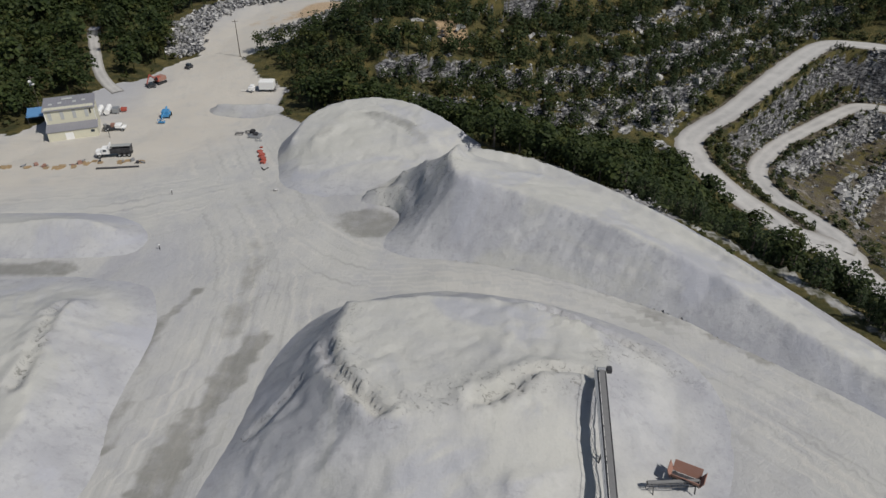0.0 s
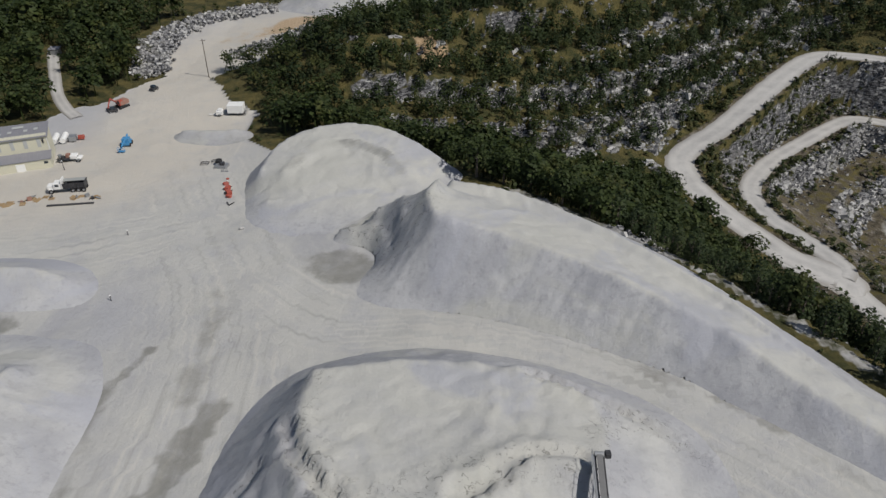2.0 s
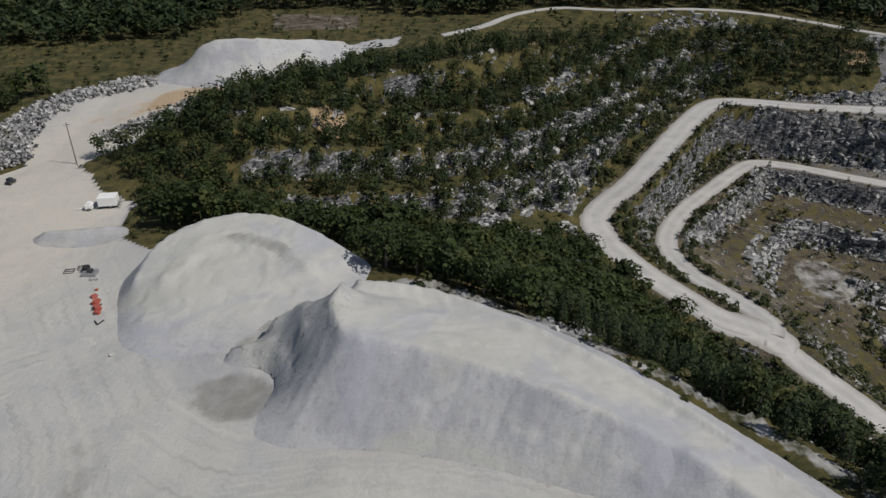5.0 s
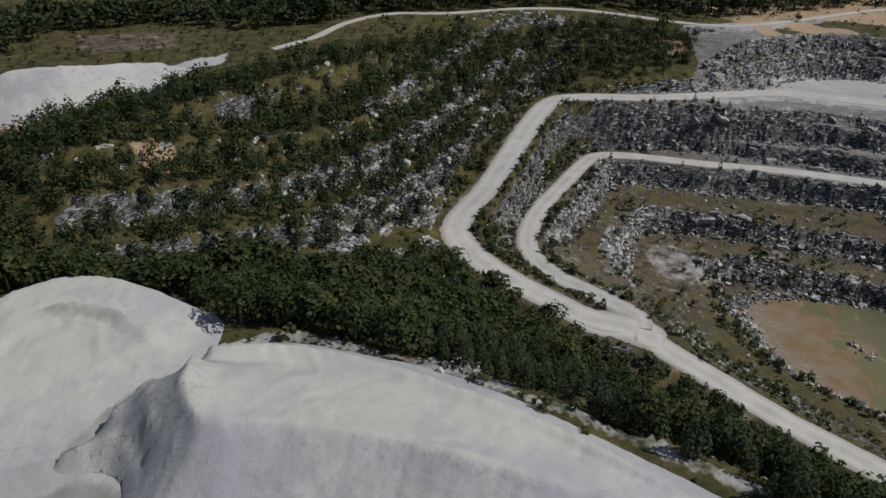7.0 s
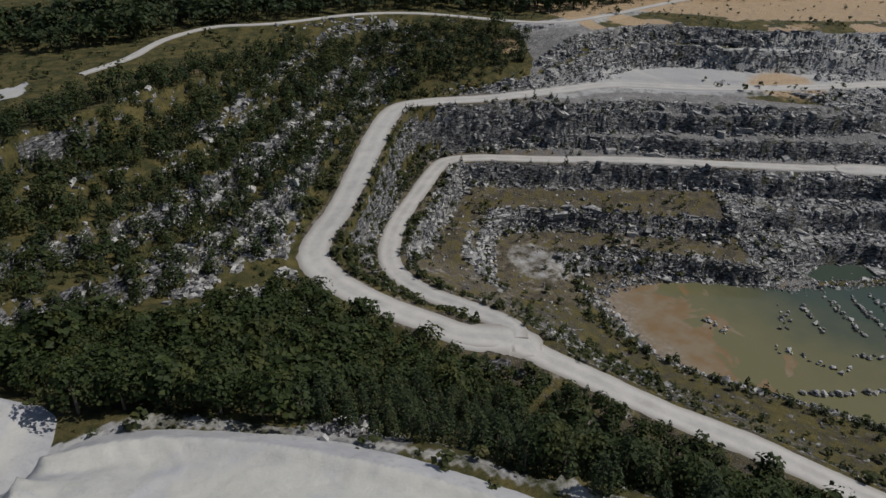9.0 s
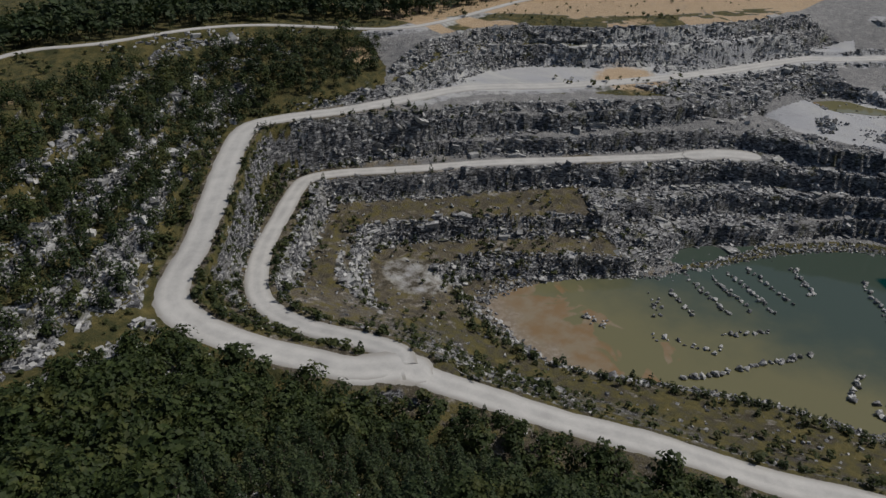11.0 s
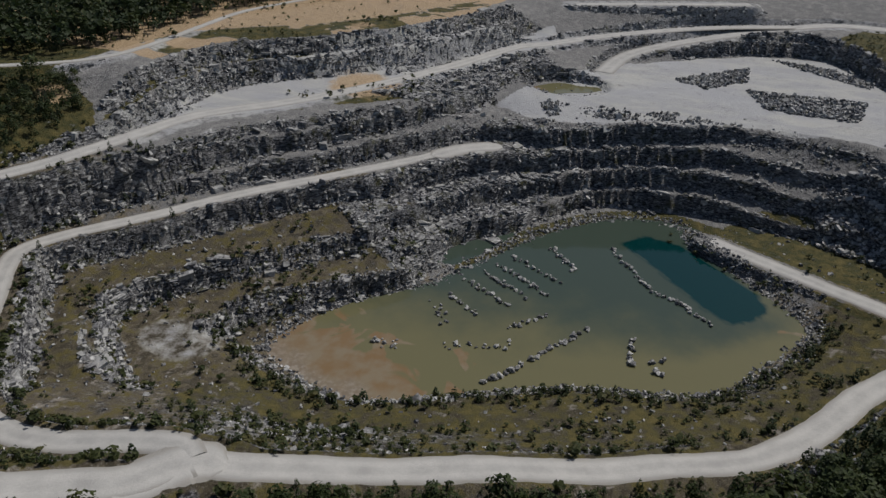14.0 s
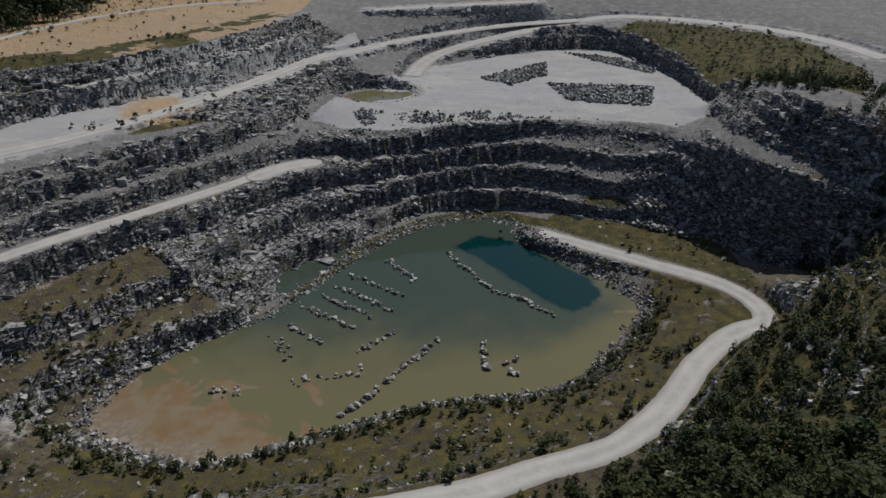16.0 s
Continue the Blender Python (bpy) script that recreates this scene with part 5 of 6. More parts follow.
weight = flat_bench * (edge * 0.8 * west + 1.3 * bank + 0.7 * rows + 0.55 * west * sway + 1.8 * strip + 1.5 * scrub * step(grain(gx, gy, 7, 96), -0.4, 0.3) + 0.45 * np.minimum(ledge_green, 1) * sway + 0.5 * sway * inside([(130, 190), (150, 125), (180, 60), (240, 10), (215, 40), (180, 100), (160, 170), (150, 200)], gx, gy)) * (near_road > 0.8)
weight = weight + 0.5 * (south_turf & (near_road > 1.5)) + 0.4 * (green_top & (grain(gx, gy, 22, 33) > 0.15)) + 0.05 * inside([(330, 300), (380, 262), (440, 245), (540, 240), (600, 300), (500, 420), (380, 380)], gx, gy)
weight = weight + 1.9 * (near_road > 0.7) * (near_road < 5.5) * quarry * (gx < 190) * (gy > 190)
weight = weight + 0.25 * ((near_road > 1) & ~quarry & ~yard & (gy > 90))
weight = weight + 0.5 * step(away(along([(324, 86, 0), (306, 70, 0), (292, 48, 0), (268, 27, 0)], 3), gx, gy, 10)[0], 5, 1.5) * (near_road > 0.8)
x, y = spread(12000, weight)
t = rng.lognormal(0.38, 0.45, 12000).clip(0.6, 3.8)
woods("shrubs", x, y, t, t * 1.25, "broad", SHRUB, "scrubby green bushes along benches and road banks", 18, 0.19, 350, "bushes")
x, y = spread(600, flat_bench * (edge * west + bank + 0.4 * strip))
t = rng.lognormal(1.05, 0.28, 600)
woods("shrubs", x, y, t, t * 1.05, "cedar", CEDAR, "small dark cedars along benches and road banks", 80, 0.075, 360, "bushes")


# ---- things in the yard ----
CREAM = plain("cream_steel_sheet", (0.58, 0.56, 0.44), 0.5)
GREY_ROOF = plain("grey_roof_sheet", (0.22, 0.22, 0.24), 0.5)
WHITE = plain("white_paint", (0.78, 0.78, 0.76), 0.45, wear=0.2)
BLACK = plain("black_rubber", (0.02, 0.02, 0.021), 0.8, wear=0.2)
DARK = plain("dark_steel", (0.06, 0.06, 0.065), 0.55, 0.4)
STEEL = plain("galvanised_steel", (0.34, 0.35, 0.36), 0.5, 0.5)
RED = plain("red_paint", (0.36, 0.075, 0.05), 0.6, wear=0.5)
RUST = plain("rusty_red_steel", (0.30, 0.165, 0.125), 0.75)
BLUE = plain("blue_paint", (0.06, 0.24, 0.46), 0.5)
PALE_BLUE = plain("blue_sheet", (0.10, 0.24, 0.44), 0.5)
WOOD = plain("weathered_timber", (0.34, 0.24, 0.13), 0.85)
TARP = plain("grey_tarpaulin", (0.30, 0.31, 0.30), 0.7)
GLASS = plain("dark_window", (0.03, 0.04, 0.05), 0.08, wear=0.1)
SKYLIGHT = plain("pale_sheet", (0.42, 0.43, 0.42), 0.4)
BELT = plain("conveyor_belt", (0.16, 0.16, 0.16), 0.8)


def box(bm, sx, sy, sz, x, y, z, rx=0, ry=0, rz=0, bevel=0.0):
    """A box on its base centre (x, y, z)."""
    got = bmesh.ops.create_cube(bm, size=1, matrix=pose(x, y, z, rx, ry, rz) @ Matrix.Translation((0, 0, sz / 2)) @ Matrix.Diagonal((sx, sy, sz, 1)))
    if bevel:
        edges = list({e for v in got["verts"] for e in v.link_edges})
        bmesh.ops.bevel(bm, geom=edges, offset=bevel, segments=2, affect="EDGES", profile=0.6)
    return bm


def tube(bm, r, length, m, r2=None, seg=14):
    bmesh.ops.create_cone(bm, cap_ends=True, segments=seg, radius1=r, radius2=r if r2 is None else r2, depth=length, matrix=m)
    return bm


def bar(bm, a, b, r, seg=6):
    """A round bar from a to b."""
    a, b = Vector(a), Vector(b)
    d = b - a
    return tube(bm, r, d.length, Matrix.Translation((a + b) / 2) @ d.to_track_quat("Z", "Y").to_matrix().to_4x4(), seg=seg)


def boxed(name, dims, material, parent, label="", bevel=0.02):
    return part(name, box(bmesh.new(), *dims, bevel=bevel), material, parent, label)


def thing(name, m, label, category, group=""):
    return tagged(new(name), label, category, group), m


def settle(ob, x, y, yaw=0, lift=0.0):
    ob.matrix_basis = pose(x, y, float(height(x, y)) + lift, 0, 0, yaw)
    return ob


def wheel(parent, x, y, r, w):
    tyre = part("wheel", tube(bmesh.new(), r, w, pose(x, y, r, 90)), BLACK, parent, "dusty black rubber tyre", True)
    part("rim", tube(bmesh.new(), r * 0.55, w + 0.04, pose(x, y, r, 90), seg=10), STEEL, tyre)


def workshop():
    """Tall cream workshop with a lower bay along its front."""
    ob = tagged(new("workshop"), "cream metal workshop with grey roof and lower front bay", "building")
    L = 12.2
    wall = boxed("wall", (L, 7.5, 7.6, L / 2, 7.2, 0), CREAM, ob)
    roof = bmesh.new()
    box(roof, L + 0.7, 8.3, 0.16, L / 2, 7.1, 7.62, 5)
    roof = part("roof", roof, GREY_ROOF, ob, "grey ribbed metal roof")
    for k in range(15):
        boxed("rib", (0.06, 8.3, 0.07, 0.1 + k * 0.86, 7.1, 7.78, 5), GREY_ROOF, roof, bevel=0)
    for x, y in ((1.6, 6.5), (3.9, 6.9), (7.5, 7.0), (9.8, 7.4), (5.6, 9.2)):
        boxed("skylight", (0.9 if y < 9 else 2.6, 1.1, 0.06, x, y, 7.90 + (y - 7.1) * 0.087, 5), SKYLIGHT, roof)
    low = boxed("front_bay", (L, 3.6, 2.7, L / 2, 1.75, 0), CREAM, ob)
    bay = bmesh.new()
    box(bay, L + 0.5, 4.0, 0.14, L / 2, 1.7, 3.05, 12)
    bay = part("bay_roof", bay, GREY_ROOF, ob, "grey ribbed lean-to roof")
    for k in range(14):
        boxed("rib", (0.05, 4.0, 0.06, 0.3 + k * 0.9, 1.7, 3.19, 12), GREY_ROOF, bay, bevel=0)
    for x in (1.2, 4.2, 7.2, 10.2):
        boxed("window", (0.85, 0.08, 2.3, x, 3.42, 4.6), SKYLIGHT, wall, "tall translucent wall panel")
    boxed("door", (2.0, 0.08, 2.1, 5.2, -0.06, 0.02), WHITE, low, "white roller door")
    boxed("window", (0.9, 0.08, 0.7, 11.0, -0.06, 1.5), GLASS, low, "small dark window")
    boxed("vent", (0.35, 0.3, 1.1, 11.2, 3.35, 5.6), DARK, wall)
    for x in (0.05, L - 0.05):
        boxed("corner_trim", (0.16, 0.16, 7.5, x, 3.42, 0), WHITE, wall)
    return settle(ob, -104, 174, 20, -0.15)


def shed():
    ob = tagged(new("shed"), "open blue-roofed shelter behind the workshop", "shed")
    part("roof", box(box(bmesh.new(), 5.5, 5.0, 0.14, 0, 0, 2.9, 8), 5.5, 0.1, 0.3, 0, -2.5, 2.45), PALE_BLUE, ob, "faded blue metal roof")
    for x, y in ((-2.5, -2.2), (2.5, -2.2), (-2.5, 2.2), (2.5, 2.2)):
        boxed("post", (0.16, 0.16, 2.9, x, y, 0), DARK, ob)
    boxed("back_wall", (5.2, 0.12, 2.7, 0, 2.3, 0), DARK, ob)
    return settle(ob, -113, 188, 20)


def dump_truck():
    """Three-axle tipper with a tarpaulin over its body; it points along -x."""
    ob = tagged(new("dump_truck"), "white dump truck with dark body and rolled tarpaulin", "truck")
    cab = boxed("cab", (1.7, 2.3, 1.5, -2.1, 0, 0.95), WHITE, ob, bevel=0.15)
    boxed("windscreen", (0.06, 1.9, 0.65, -2.98, 0, 1.7, 0, 12), GLASS, cab)
    for s in (-1, 1):
        boxed("side_window", (0.8, 0.05, 0.6, -2.1, s * 1.16, 1.7), GLASS, cab)
        boxed("mudguard", (1.1, 0.35, 0.35, -3.6, s * 1.0, 0.85), WHITE, ob, bevel=0.08)
    boxed("bonnet", (1.6, 1.7, 0.95, -3.6, 0, 0.95), WHITE, ob, bevel=0.15)
    boxed("bumper", (0.2, 2.3, 0.4, -4.45, 0, 0.5), STEEL, ob)
    boxed("chassis", (8.4, 0.9, 0.3, -0.2, 0, 0.75), DARK, ob)
    boxed("headboard", (0.2, 2.4, 2.2, -1.0, 0, 1.1), WHITE, ob)
    tray = bmesh.new()
    box(tray, 4.9, 2.4, 0.15, 1.6, 0, 1.1)
    for s in (-1, 1):
        box(tray, 4.9, 0.1, 1.25, 1.6, s * 1.18, 1.2)
        for k in range(7):
            box(tray, 0.1, 0.12, 1.2, -0.7 + k * 0.77, s * 1.27, 1.2)
    box(tray, 0.1, 2.4, 1.35, 4.0, 0, 1.15)
    tray = part("tipping_body", tray, DARK, ob, "dark ribbed steel tipping body")
    part("tarpaulin", box(bmesh.new(), 4.9, 1.3, 0.18, 1.6, 0.55, 2.45, 4, bevel=0.06), TARP, tray, "grey rolled tarpaulin cover")
    boxed("tarp_arm", (0.2, 2.3, 0.2, 4.1, 0, 2.45), DARK, tray)
    for x in (-3.6, 1.2, 2.4, 3.5):
        for s in (-1, 1):
            wheel(ob, x, s * 1.02, 0.52, 0.45)
    return settle(ob, -82.5, 164.2, 8)


def service_truck():
    ob = tagged(new("flatbed_truck"), "white flatbed truck with dark equipment on its bed", "truck")
    cab = boxed("cab", (1.6, 1.9, 1.0, 1.0, 0, 0.85), WHITE, ob, bevel=0.18)
    boxed("windscreen", (0.06, 1.6, 0.55, 1.83, 0, 1.2, 0, -25), GLASS, cab)
    boxed("bonnet", (1.3, 1.8, 0.6, 2.2, 0, 0.6), WHITE, ob, bevel=0.15)
    boxed("bed", (3.2, 2.1, 0.22, -1.5, 0, 0.75), DARK, ob)
    for k, (x, y, s) in enumerate(((-0.6, 0.3, 0.9), (-1.6, -0.4, 0.7), (-2.5, 0.2, 0.8))):
        boxed("equipment_box", (s, s * 1.2, s, x, y, 0.97, 0, 0, 20 * k), (RUST, DARK, STEEL)[k], ob)
    for x in (-2.2, 2.1):
        for s in (-1, 1):
            wheel(ob, x, s * 0.92, 0.42, 0.3)
    return settle(ob, -89.5, 181.8, 5)


def boom_lift():
    ob = tagged(new("boom_lift"), "blue articulated boom lift parked with its boom lowered", "boom lift")
    boxed("chassis", (2.2, 3.0, 0.7, 0, 1.2, 0.45), BLUE, ob, bevel=0.08)
    boxed("turret", (1.9, 1.9, 0.9, 0, 1.2, 1.15), BLUE, ob, bevel=0.1)
    boom = bmesh.new()
    bar(boom, (0, 3.0, 2.2), (0, -3.2, 1.5), 0.22, 8)
    bar(boom, (0, 3.0, 2.2), (0, 0.6, 1.7), 0.25, 8)
    part("boom", boom, BLUE, ob)
    basket = bmesh.new()
    for z in (0.5, 1.0, 1.5):
        for a, b in (((-0.9, -3.4), (0.9, -3.4)), ((0.9, -3.4), (0.9, -4.3)), ((0.9, -4.3), (-0.9, -4.3)), ((-0.9, -4.3), (-0.9, -3.4))):
            bar(basket, (*a, z), (*b, z), 0.04)
    box(basket, 1.8, 0.9, 0.08, 0, -3.85, 0.45)
    part("basket", basket, BLUE, ob)
    for x in (-1.05, 1.05):
        for y in (0.2, 2.2):
            wheel_part = tube(bmesh.new(), 0.48, 0.35, pose(x, y, 0.48, 0, 90))
            part("wheel", wheel_part, BLACK, ob, "dusty black rubber tyre", True)
    return settle(ob, -79, 191, 4)


def excavator():
    ob = tagged(new("excavator"), "red tracked excavator at the yard edge", "excavator")
    for s in (-1, 1):
        part("track", box(bmesh.new(), 3.6, 0.6, 0.8, 0, s * 1.15, 0, bevel=0.3), BLACK, ob, "dark steel crawler track")
    boxed("house", (3.0, 2.5, 1.3, 0.4, 0, 0.95), RUST, ob, bevel=0.12)
    cab = boxed("cab", (1.3, 1.0, 1.6, -0.8, -0.7, 1.0), RED, ob, bevel=0.1)
    boxed("window", (0.05, 0.8, 0.8, -1.47, -0.7, 1.6), GLASS, cab)
    arm = bmesh.new()
    bar(arm, (-1.0, 0.3, 1.6), (-3.2, 0.3, 3.6), 0.25)
    bar(arm, (-3.2, 0.3, 3.6), (-4.6, 0.3, 1.2), 0.2)
    arm = part("boom", arm, RED, ob)
    part("bucket", box(bmesh.new(), 0.9, 1.0, 0.8, -4.7, 0.3, 0.35, 0, 20, bevel=0.15), DARK, arm)
    return settle(ob, -90, 219.5, 60)


def small_car():
    ob = tagged(new("utility_vehicle"), "small dark utility vehicle standing in the yard", "vehicle")
    boxed("body", (2.6, 1.5, 0.6, 0, 0, 0.35), DARK, ob, bevel=0.1)
    boxed("cabin", (1.3, 1.4, 0.7, -0.1, 0, 0.95), GLASS, ob, bevel=0.12)
    for x in (-0.85, 0.85):
        for s in (-1, 1):
            wheel(ob, x, s * 0.7, 0.32, 0.22)
    return ob


def white_tank(x, y, yaw):
    ob = tagged(new("storage_tank"), "white horizontal storage tank beside the workshop", "tank", "tanks by the workshop")
    part("shell", tube(bmesh.new(), 0.75, 4.6, pose(0, 0, 1.15, 90)), WHITE, ob, smooth=False)
    for s in (-1.4, 1.4):
        boxed("saddle", (1.3, 0.3, 0.6, 0, s, 0), STEEL, ob)
    return settle(ob, x, y, yaw)


def fuel_rig():
    """White box body and generator on the stone pad."""
    ob = tagged(new("tank_trailer"), "white box trailer with ladder frame on a stone pad", "trailer")
    part("body", box(bmesh.new(), 4.6, 3.4, 2.4, 0, 0, 0.7, bevel=0.12), WHITE, ob)
    boxed("chassis", (5.0, 2.2, 0.35, 0, 0, 0.4), DARK, ob)
    frame_bm = bmesh.new()
    for z in (0.6, 1.3, 2.0):
        bar(frame_bm, (2.9, -1.6, z), (2.9, 1.6, z), 0.06)
    for y in (-1.6, 0, 1.6):
        bar(frame_bm, (2.9, y, 0), (2.9, y, 2.2), 0.06)
    part("rail", frame_bm, STEEL, ob)
    for s in (-1, 1):
        wheel(ob, 0.6, s * 1.3, 0.42, 0.3)
    settle(ob, -54.8, 214.5, 0)
    gen = tagged(new("pump_unit"), "small white pump unit with a long drawbar", "pump")
    boxed("body", (1.9, 1.7, 1.2, 0, 0, 0.4), WHITE, gen, bevel=0.1)
    boxed("hood", (1.2, 1.2, 0.5, 0.2, 0.2, 1.6), WHITE, gen, bevel=0.1)
    part("drawbar", bar(bmesh.new(), (-0.9, 0, 0.5), (-3.4, 0, 0.35), 0.09), WHITE, gen)
    for s in (-1, 1):
        wheel(gen, 0, s * 0.9, 0.35, 0.22)
    settle(gen, -59.5, 213.6, 0)


def screen_frames():
    for k, (x, y) in enumerate(((-55.5, 180.5), (-53.0, 181.8))):
        ob = tagged(new("rack"), "bare grey steel rack lying in the yard", "rack", "steel racks")
        for s in (-1, 1):
            part("beam", bar(bmesh.new(), (-1.0, s * 0.9, 0.15), (1.0, s * 0.9, 0.15), 0.09), DARK, ob)
            part("beam", bar(bmesh.new(), (s * 1.0, -0.9, 0.15), (s * 1.0, 0.9, 0.15), 0.09), DARK, ob)
        part("beam", bar(bmesh.new(), (-1.0, 0, 0.15), (1.0, 0, 0.15), 0.08), DARK, ob)
        settle(ob, x, y, 12 * k)
    ob = tagged(new("crusher_part"), "dark steel machine on a grey skid", "machine")
    boxed("skid", (3.0, 2.4, 0.8, 0.3, -0.3, 0), STEEL, ob)
    boxed("motor", (1.2, 1.4, 1.2, -0.9, 0.9, 0.3), BLACK, ob, bevel=0.1)
    boxed("hood", (1.0, 1.0, 0.7, 0.6, -0.4, 0.8), DARK, ob)
    settle(ob, -50.8, 178.5, -10)
    for dx in (0, 1.0):
        ob = tagged(new("steel_stand"), "small grey steel stand", "stand", "steel stands")
        part("leg_frame", bar(bar(bmesh.new(), (-0.35, 0, 0), (0, 0, 1.0), 0.06), (0.35, 0, 0), (0, 0, 1.0), 0.06), STEEL, ob)
        part("foot", box(bmesh.new(), 0.8, 0.5, 0.12, 0, 0, 0), STEEL, ob)
        settle(ob, -49.6 + dx, 175.2)


def red_parts():
    for k, (x, y, s) in enumerate(((-47.3, 170.5, 0.5), (-47.0, 167.5, 0.9), (-46.0, 165.0, 1.2), (-45.2, 162.8, 1.3), (-44.8, 160.9, 0.9))):
        ob = tagged(new("machine_part"), "red painted screening machine part on the ground", "machine part", "red machine parts")
        boxed("casing", (1.3 * s, 0.9 * s, 0.7 * s, 0, 0, 0, 0, 0, 25 * k), RED, ob, bevel=0.05)
        part("shaft", bar(bmesh.new(), (-0.9 * s, 0, 0.4 * s), (0.9 * s, 0.3, 0.35 * s), 0.12 * s), DARK, ob)
        settle(ob, x, y, 15 * k)
    ob = tagged(new("lifting_tongs"), "black steel v-shaped drawbar on the ground", "drawbar")
    part("arm", bar(bmesh.new(), (-0.8, 0.7, 0.15), (0, -0.7, 0.15), 0.13), BLACK, ob)
    part("arm", bar(bmesh.new(), (0.8, 0.7, 0.15), (0, -0.7, 0.15), 0.13), BLACK, ob)
    settle(ob, -43.6, 157.0)


def pole(x, y, tall, label, boxy=False):
    ob = tagged(new("utility_pole"), label, "pole")
    part("post", tube(bmesh.new(), 0.17, tall, Matrix.Translation((0, 0, tall / 2)), 0.11, 8), BARK, ob)
    part("crossarm", box(bmesh.new(), 1.8, 0.12, 0.14, 0, 0.1, tall - 0.7), BARK, ob)
    if boxy:
        boxed("transformer", (1.3, 1.0, 1.3, 0, -0.6, tall - 2.4), WHITE, ob, "white transformer box", 0.08)
    return settle(ob, x, y, 20)


def conveyor():
    """A long stacking conveyor: lattice truss, belt, rollers, walkway and legs."""
    ob = tagged(new("stacking_conveyor"), "long grey lattice stacking conveyor over a dust mound", "conveyor")
    head, tail = Vector((21.2, 71.2, 84.4)), Vector((18.2, 33.0, 76.2))
    side = Vector((0.99, -0.08, 0)).normalized() * 0.5
    drop = Vector((0, 0, 1.15))
    count = 24
    for s in (-1, 1):
        chord = bmesh.new()
        bar(chord, head + side * s, tail + side * s, 0.09)
        bar(chord, head + side * s - drop, tail + side * s - drop, 0.09)
        part("chord", chord, DARK, ob)
    for k in range(count):
        a, b = head.lerp(tail, k / count), head.lerp(tail, (k + 1) / count)
        web = bmesh.new()
        for s in (-1, 1):
            bar(web, a + side * s, a + side * s - drop, 0.05, 4)
            bar(web, a + side * s, b + side * s - drop, 0.045, 4)
        bar(web, a + side - drop, b - side - drop, 0.045, 4)
        part("lattice", web, DARK, ob)
    run = (tail - head).normalized()
    m = Matrix.Translation((head + tail) / 2 + Vector((0, 0, 0.22))) @ run.to_track_quat("Y", "Z").to_matrix().to_4x4()
    part("belt", box(bmesh.new(), 0.72, (tail - head).length, 0.06, 0, 0, 0), BELT, ob, "grey dusty rubber belt").matrix_basis = m
    part("walkway", box(bmesh.new(), 0.45, (tail - head).length, 0.05, 0, 0, 0), STEEL, ob).matrix_basis = Matrix.Translation(side * -1.55 - Vector((0, 0, 0.3))) @ m
    rail = bmesh.new()
    bar(rail, head - side * 1.85 + Vector((0, 0, 0.9)), tail - side * 1.85 + Vector((0, 0, 0.9)), 0.035, 4)
    for k in range(count):
        p = head.lerp(tail, k / count) - side * 1.85
        bar(rail, p, p + Vector((0, 0, 0.9)), 0.03, 4)
    part("handrail", rail, STEEL, ob)
    part("head_drum", bar(bmesh.new(), head - side * 1.1, head + side * 1.1, 0.34, 12), STEEL, ob)
    part("drive_box", box(bmesh.new(), 0.7, 0.8, 0.7, *(head + side * 2.0 - Vector((0, 0, 0.3))), bevel=0.08), DARK, ob)
    for f in (0.28, 0.62, 0.93):
        p = head.lerp(tail, f)
        z = max(float(height(p.x, p.y)) - 0.3, 60)
        leg = bmesh.new()
        for s in (-1, 1):
            bar(leg, p + side * s - drop, Vector((p.x + 2.6 * s * side.x, p.y, z)), 0.11)
        bar(leg, p + side - drop * 2, p - side - drop * 2, 0.06)
        part("support", leg, DARK, ob)
    return ob


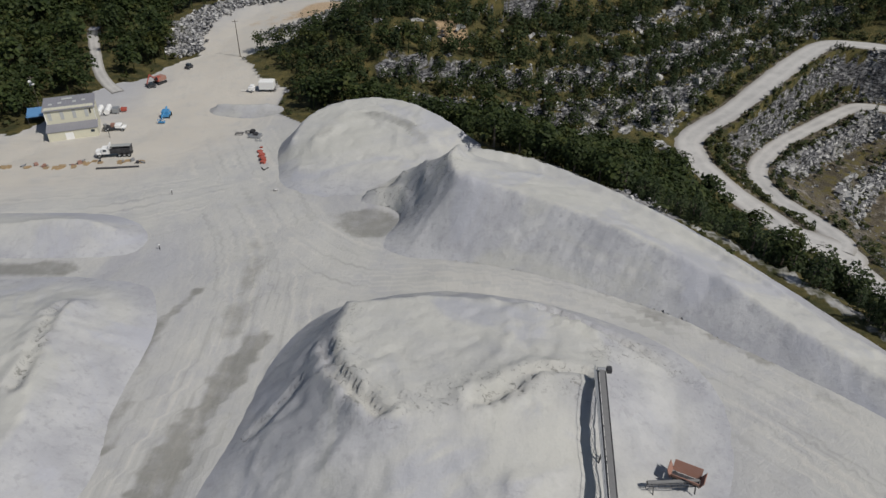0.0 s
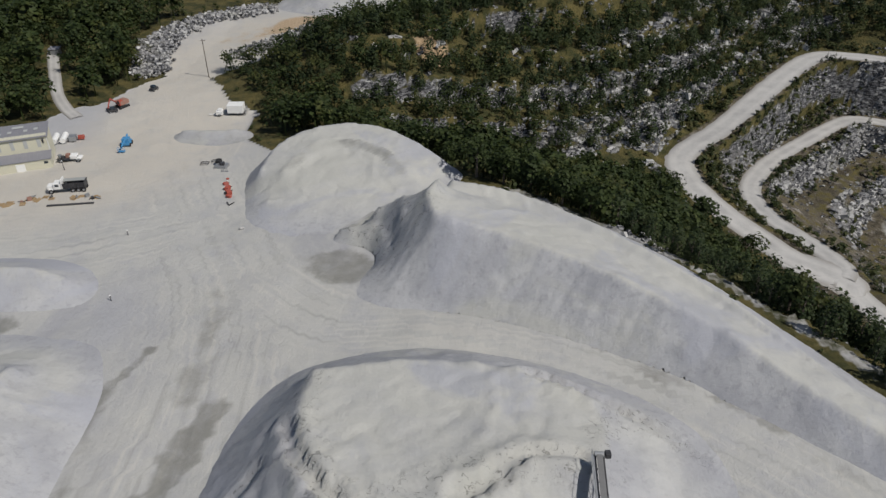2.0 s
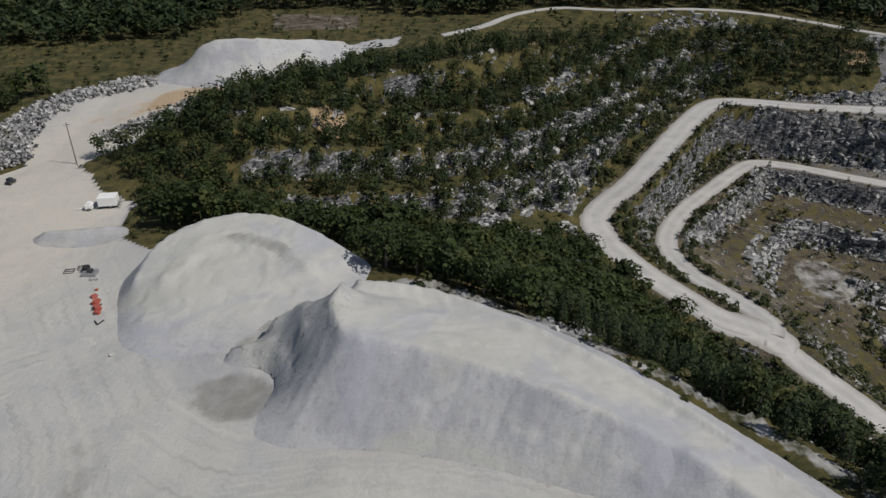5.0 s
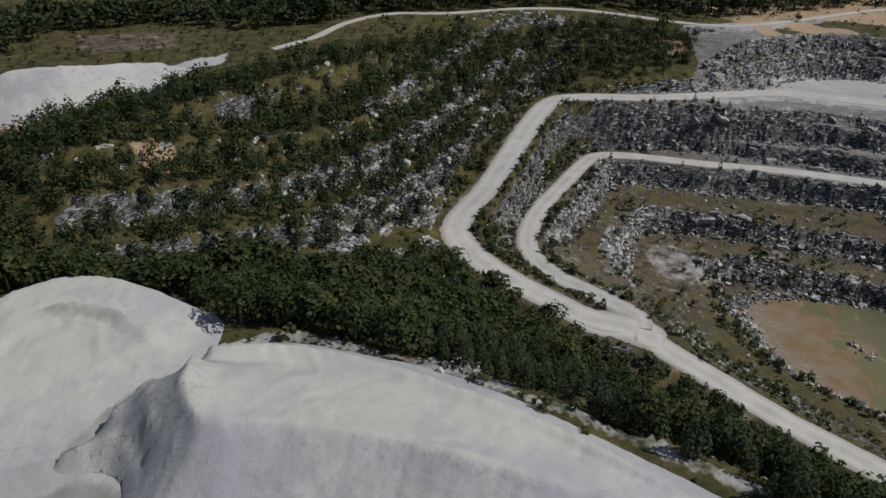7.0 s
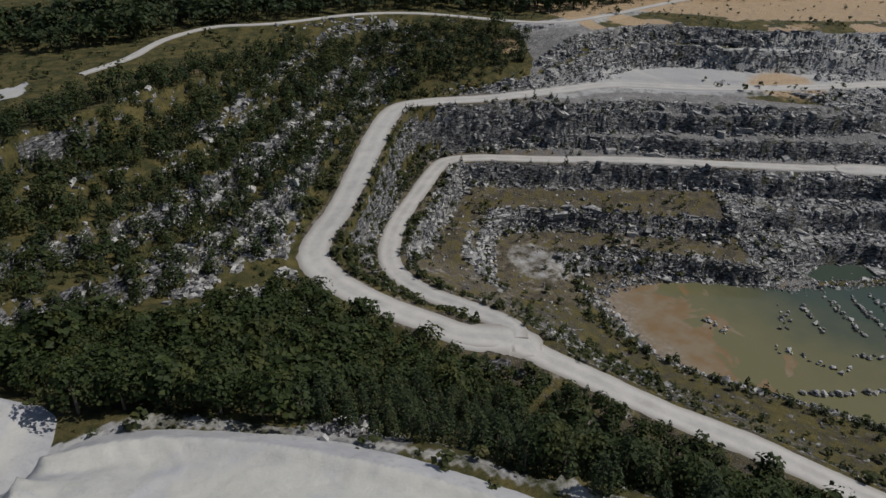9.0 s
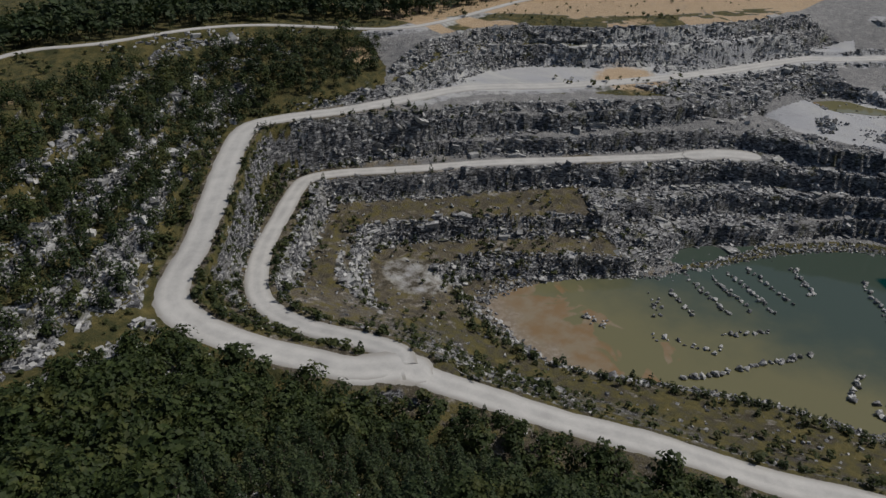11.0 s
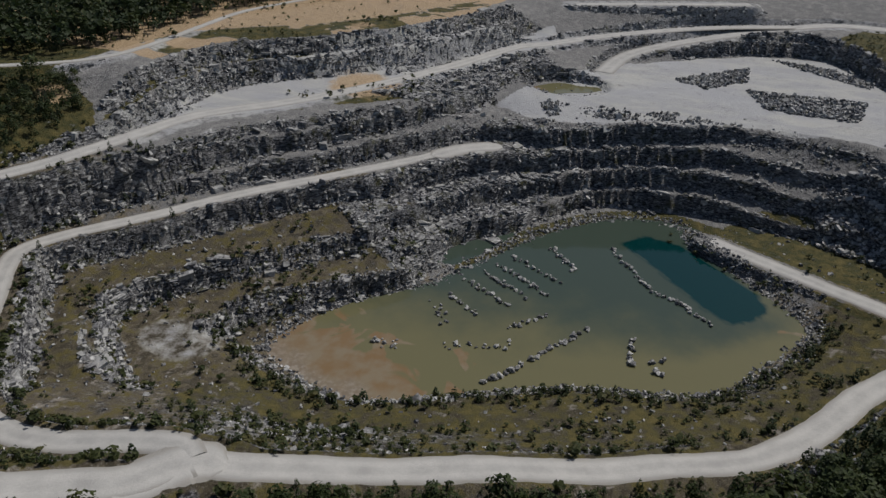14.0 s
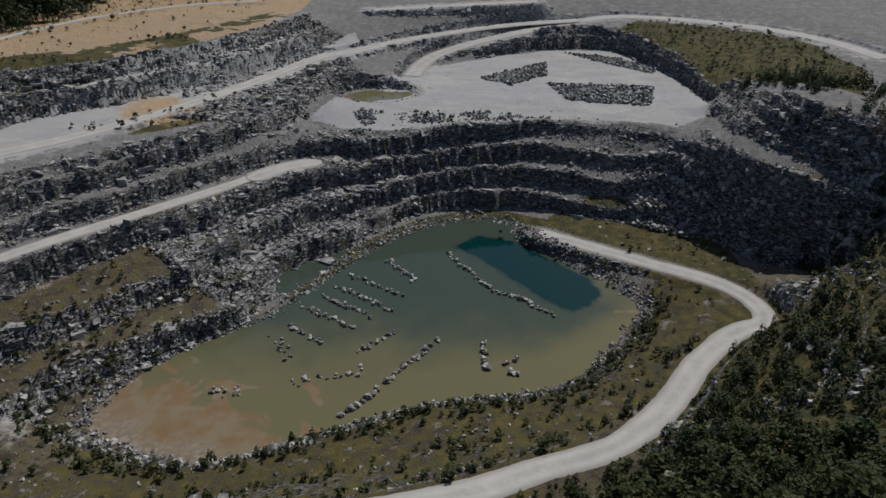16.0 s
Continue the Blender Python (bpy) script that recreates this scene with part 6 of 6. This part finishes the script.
def hopper():
    ob = tagged(new("feed_hopper"), "rusty red feed hopper with a short inclined conveyor", "hopper")
    a = bmesh.new()
    for sx, sy, w, d, tilt in ((0, 1.5, 4.4, 0.12, 32), (0, -1.5, 4.4, 0.12, -32)):
        box(a, w, d, 1.8, sx, sy * 0.45, 1.6, -tilt)
    part("hopper_side", a, RUST, ob, "rust-red sloping hopper plates")
    for s in (-1, 1):
        part("end_plate", box(bmesh.new(), 0.12, 2.4, 1.5, s * 2.2, 0, 1.7, 0, 25 * s), RUST, ob)
    boxed("feeder", (4.2, 1.1, 0.5, 0, 0, 1.1), DARK, ob)
    for x in (-1.9, 1.9):
        for y in (-0.9, 0.9):
            part("leg", bar(bmesh.new(), (x, y, -0.2), (x * 0.9, y * 0.6, 1.7), 0.11), DARK, ob)
    truss = bmesh.new()
    for s in (-0.5, 0.5):
        for dz in (0, -0.7):
            bar(truss, (1.8, s, 1.9 + dz), (-5.0, s - 5.0, 2.9 + dz), 0.07)
    for k in range(9):
        u = k / 8
        bar(truss, (1.8 - 6.8 * u, -0.5 - 5 * u, 1.9 + u), (1.8 - 6.8 * u, 0.5 - 5 * u, 1.2 + u), 0.05, 4)
        bar(truss, (1.8 - 6.8 * u, 0.5 - 5 * u, 1.9 + u), (1.8 - 6.8 * u, -0.5 - 5 * u, 1.2 + u), 0.05, 4)
    part("truss", truss, DARK, ob)
    belt = bmesh.new()
    bar(belt, (1.8, 0, 2.05), (-5.0, -5.0, 3.05), 0.3, 8)
    part("belt", belt, BELT, ob)
    part("support", bar(bar(bmesh.new(), (-4.2, -3.8, 2.2), (-4.8, -3.4, -0.4), 0.09), (-4.0, -4.6, 2.2), (-3.6, -5.2, -0.4), 0.09), DARK, ob)
    ob.matrix_basis = pose(30.6, 59.6, 75.6, 0, 0, -28) @ Matrix.Diagonal((0.8, 0.8, 0.8, 1))
    return ob


workshop(), shed(), dump_truck(), service_truck(), boom_lift(), excavator(), fuel_rig(), screen_frames(), red_parts(), conveyor(), hopper()
settle(small_car(), -91.2, 215.6, 30)
settle(small_car(), -84.5, 232.5, 70)
white_tank(-98.6, 194.0, 12)
white_tank(-96.6, 194.8, 12)
ob = tagged(new("compressor"), "grey compressor with a red engine cover", "compressor")
boxed("casing", (1.8, 2.2, 1.3, 0, 0, 0.3), STEEL, ob, bevel=0.1)
boxed("engine_cover", (1.6, 1.2, 0.9, 2.0, 0.6, 0.3), RED, ob, bevel=0.1)
for s in (-1, 1):
    wheel(ob, 0, s * 1.0, 0.3, 0.2)
settle(ob, -94.4, 195.0, 12)
pole(-69.5, 241.5, 12.5, "weathered timber utility pole beside the yard road")
pole(-118, 198, 9.5, "timber pole with a white transformer box", True)
hut = tagged(new("hut"), "small grey hut among the trees by the track", "hut")
boxed("wall", (3.2, 2.6, 2.2, 0, 0, 0), STEEL, hut)
part("roof", box(bmesh.new(), 3.6, 3.0, 0.15, 0, 0, 2.2, 6), GREY_ROOF, hut)
settle(hut, -127, 262)
pipe = tagged(new("pipe"), "long dark steel pipe lying in the dust", "pipe")
part("shell", bar(bmesh.new(), (-5, -0.6, 0.22), (5, 0.6, 0.22), 0.24, 12), DARK, pipe)
settle(pipe, -79.2, 156.8)
for x, y, tall in ((-61.4, 142.8, 1.1), (-56.8, 120.3, 1.1), (-88.8, 176.1, 2.4)):
    ob = tagged(new("marker_post"), "short dark marker post with a pale top", "post", "marker posts")
    part("post", bar(bmesh.new(), (0, 0, -0.2), (0, 0, tall), 0.08), DARK, ob)
    boxed("cap", (0.22, 0.22, 0.18, 0, 0, tall), WHITE, ob)
    settle(ob, x, y)
ob = new("boulder", STONES[4])
ob.matrix_basis = pose(-38.3, 144.9, float(height(-38.3, 144.9)) + 0.3, 0, 0, 20) @ Matrix.Diagonal((1.1, 1.0, 1.0, 1))
tagged(ob, "single white stone lying in the yard", "boulder")
r = random.Random(11)
for k in range(34):
    x, y = (r.uniform(-112, -90), 158 + r.uniform(-1.2, 1.2)) if k < 16 else (r.uniform(-92, -72), 160.5 + r.uniform(-1.0, 1.0))
    kind = r.choice(("pallet", "timber", "scrap"))
    if kind == "pallet":
        ob = tagged(new("pallet"), "weathered timber pallet on dusty ground", "pallet", "scrap along the yard")
        for n in range(4):
            boxed("slat", (1.2, 0.2, 0.05, 0, -0.5 + n * 0.33, 0.12), WOOD, ob, bevel=0)
        for n in (-0.5, 0.5):
            boxed("bearer", (0.12, 1.2, 0.12, n, 0, 0), WOOD, ob, bevel=0)
    elif kind == "timber":
        ob = tagged(new("timber_stack"), "short stack of old sawn timber", "timber", "scrap along the yard")
        for n in range(4):
            boxed("plank", (r.uniform(1.4, 2.4), 0.25, 0.14, r.uniform(-0.2, 0.2), -0.45 + 0.3 * n, 0.0), WOOD, ob, bevel=0)
    else:
        ob = tagged(new("scrap_part"), "dark steel scrap part on dusty ground", "scrap", "scrap along the yard")
        boxed("block", (r.uniform(0.6, 1.2), r.uniform(0.4, 0.9), r.uniform(0.3, 0.8), 0, 0, 0), r.choice((DARK, STEEL, RUST)), ob, bevel=0.05)
        part("shaft", bar(bmesh.new(), (-0.8, 0, 0.2), (0.8, 0.2, 0.25), 0.09), DARK, ob)
    settle(ob, x, y, r.uniform(0, 180))

# great pale slabs that lean out of the back wall
r = random.Random(5)
slab_line = along(LINES["b1_crest"], 1.0)
for k in range(26):
    u = r.uniform(0.15, 1.0)
    p = slab_line[int(u * (len(slab_line) - 1))]
    n = sideways(slab_line)[int(u * (len(slab_line) - 1))]
    x, y = p[0] - n[0] * -r.uniform(-5.5, -1.5), p[1] - n[1] * -r.uniform(-5.5, -1.5)
    ob = new("rock_slab", STONES[k % 7])
    s = r.uniform(2.4, 5.5)
    ob.matrix_basis = pose(x, y, float(height(x, y)) + 0.2, r.uniform(35, 60), r.uniform(-20, 20), r.uniform(60, 150)) @ Matrix.Diagonal((s, s * 1.2, s * 0.45, 1))
    tagged(ob, "large pale limestone slab leaning from the quarry face", "rock", "slabs on the back wall")
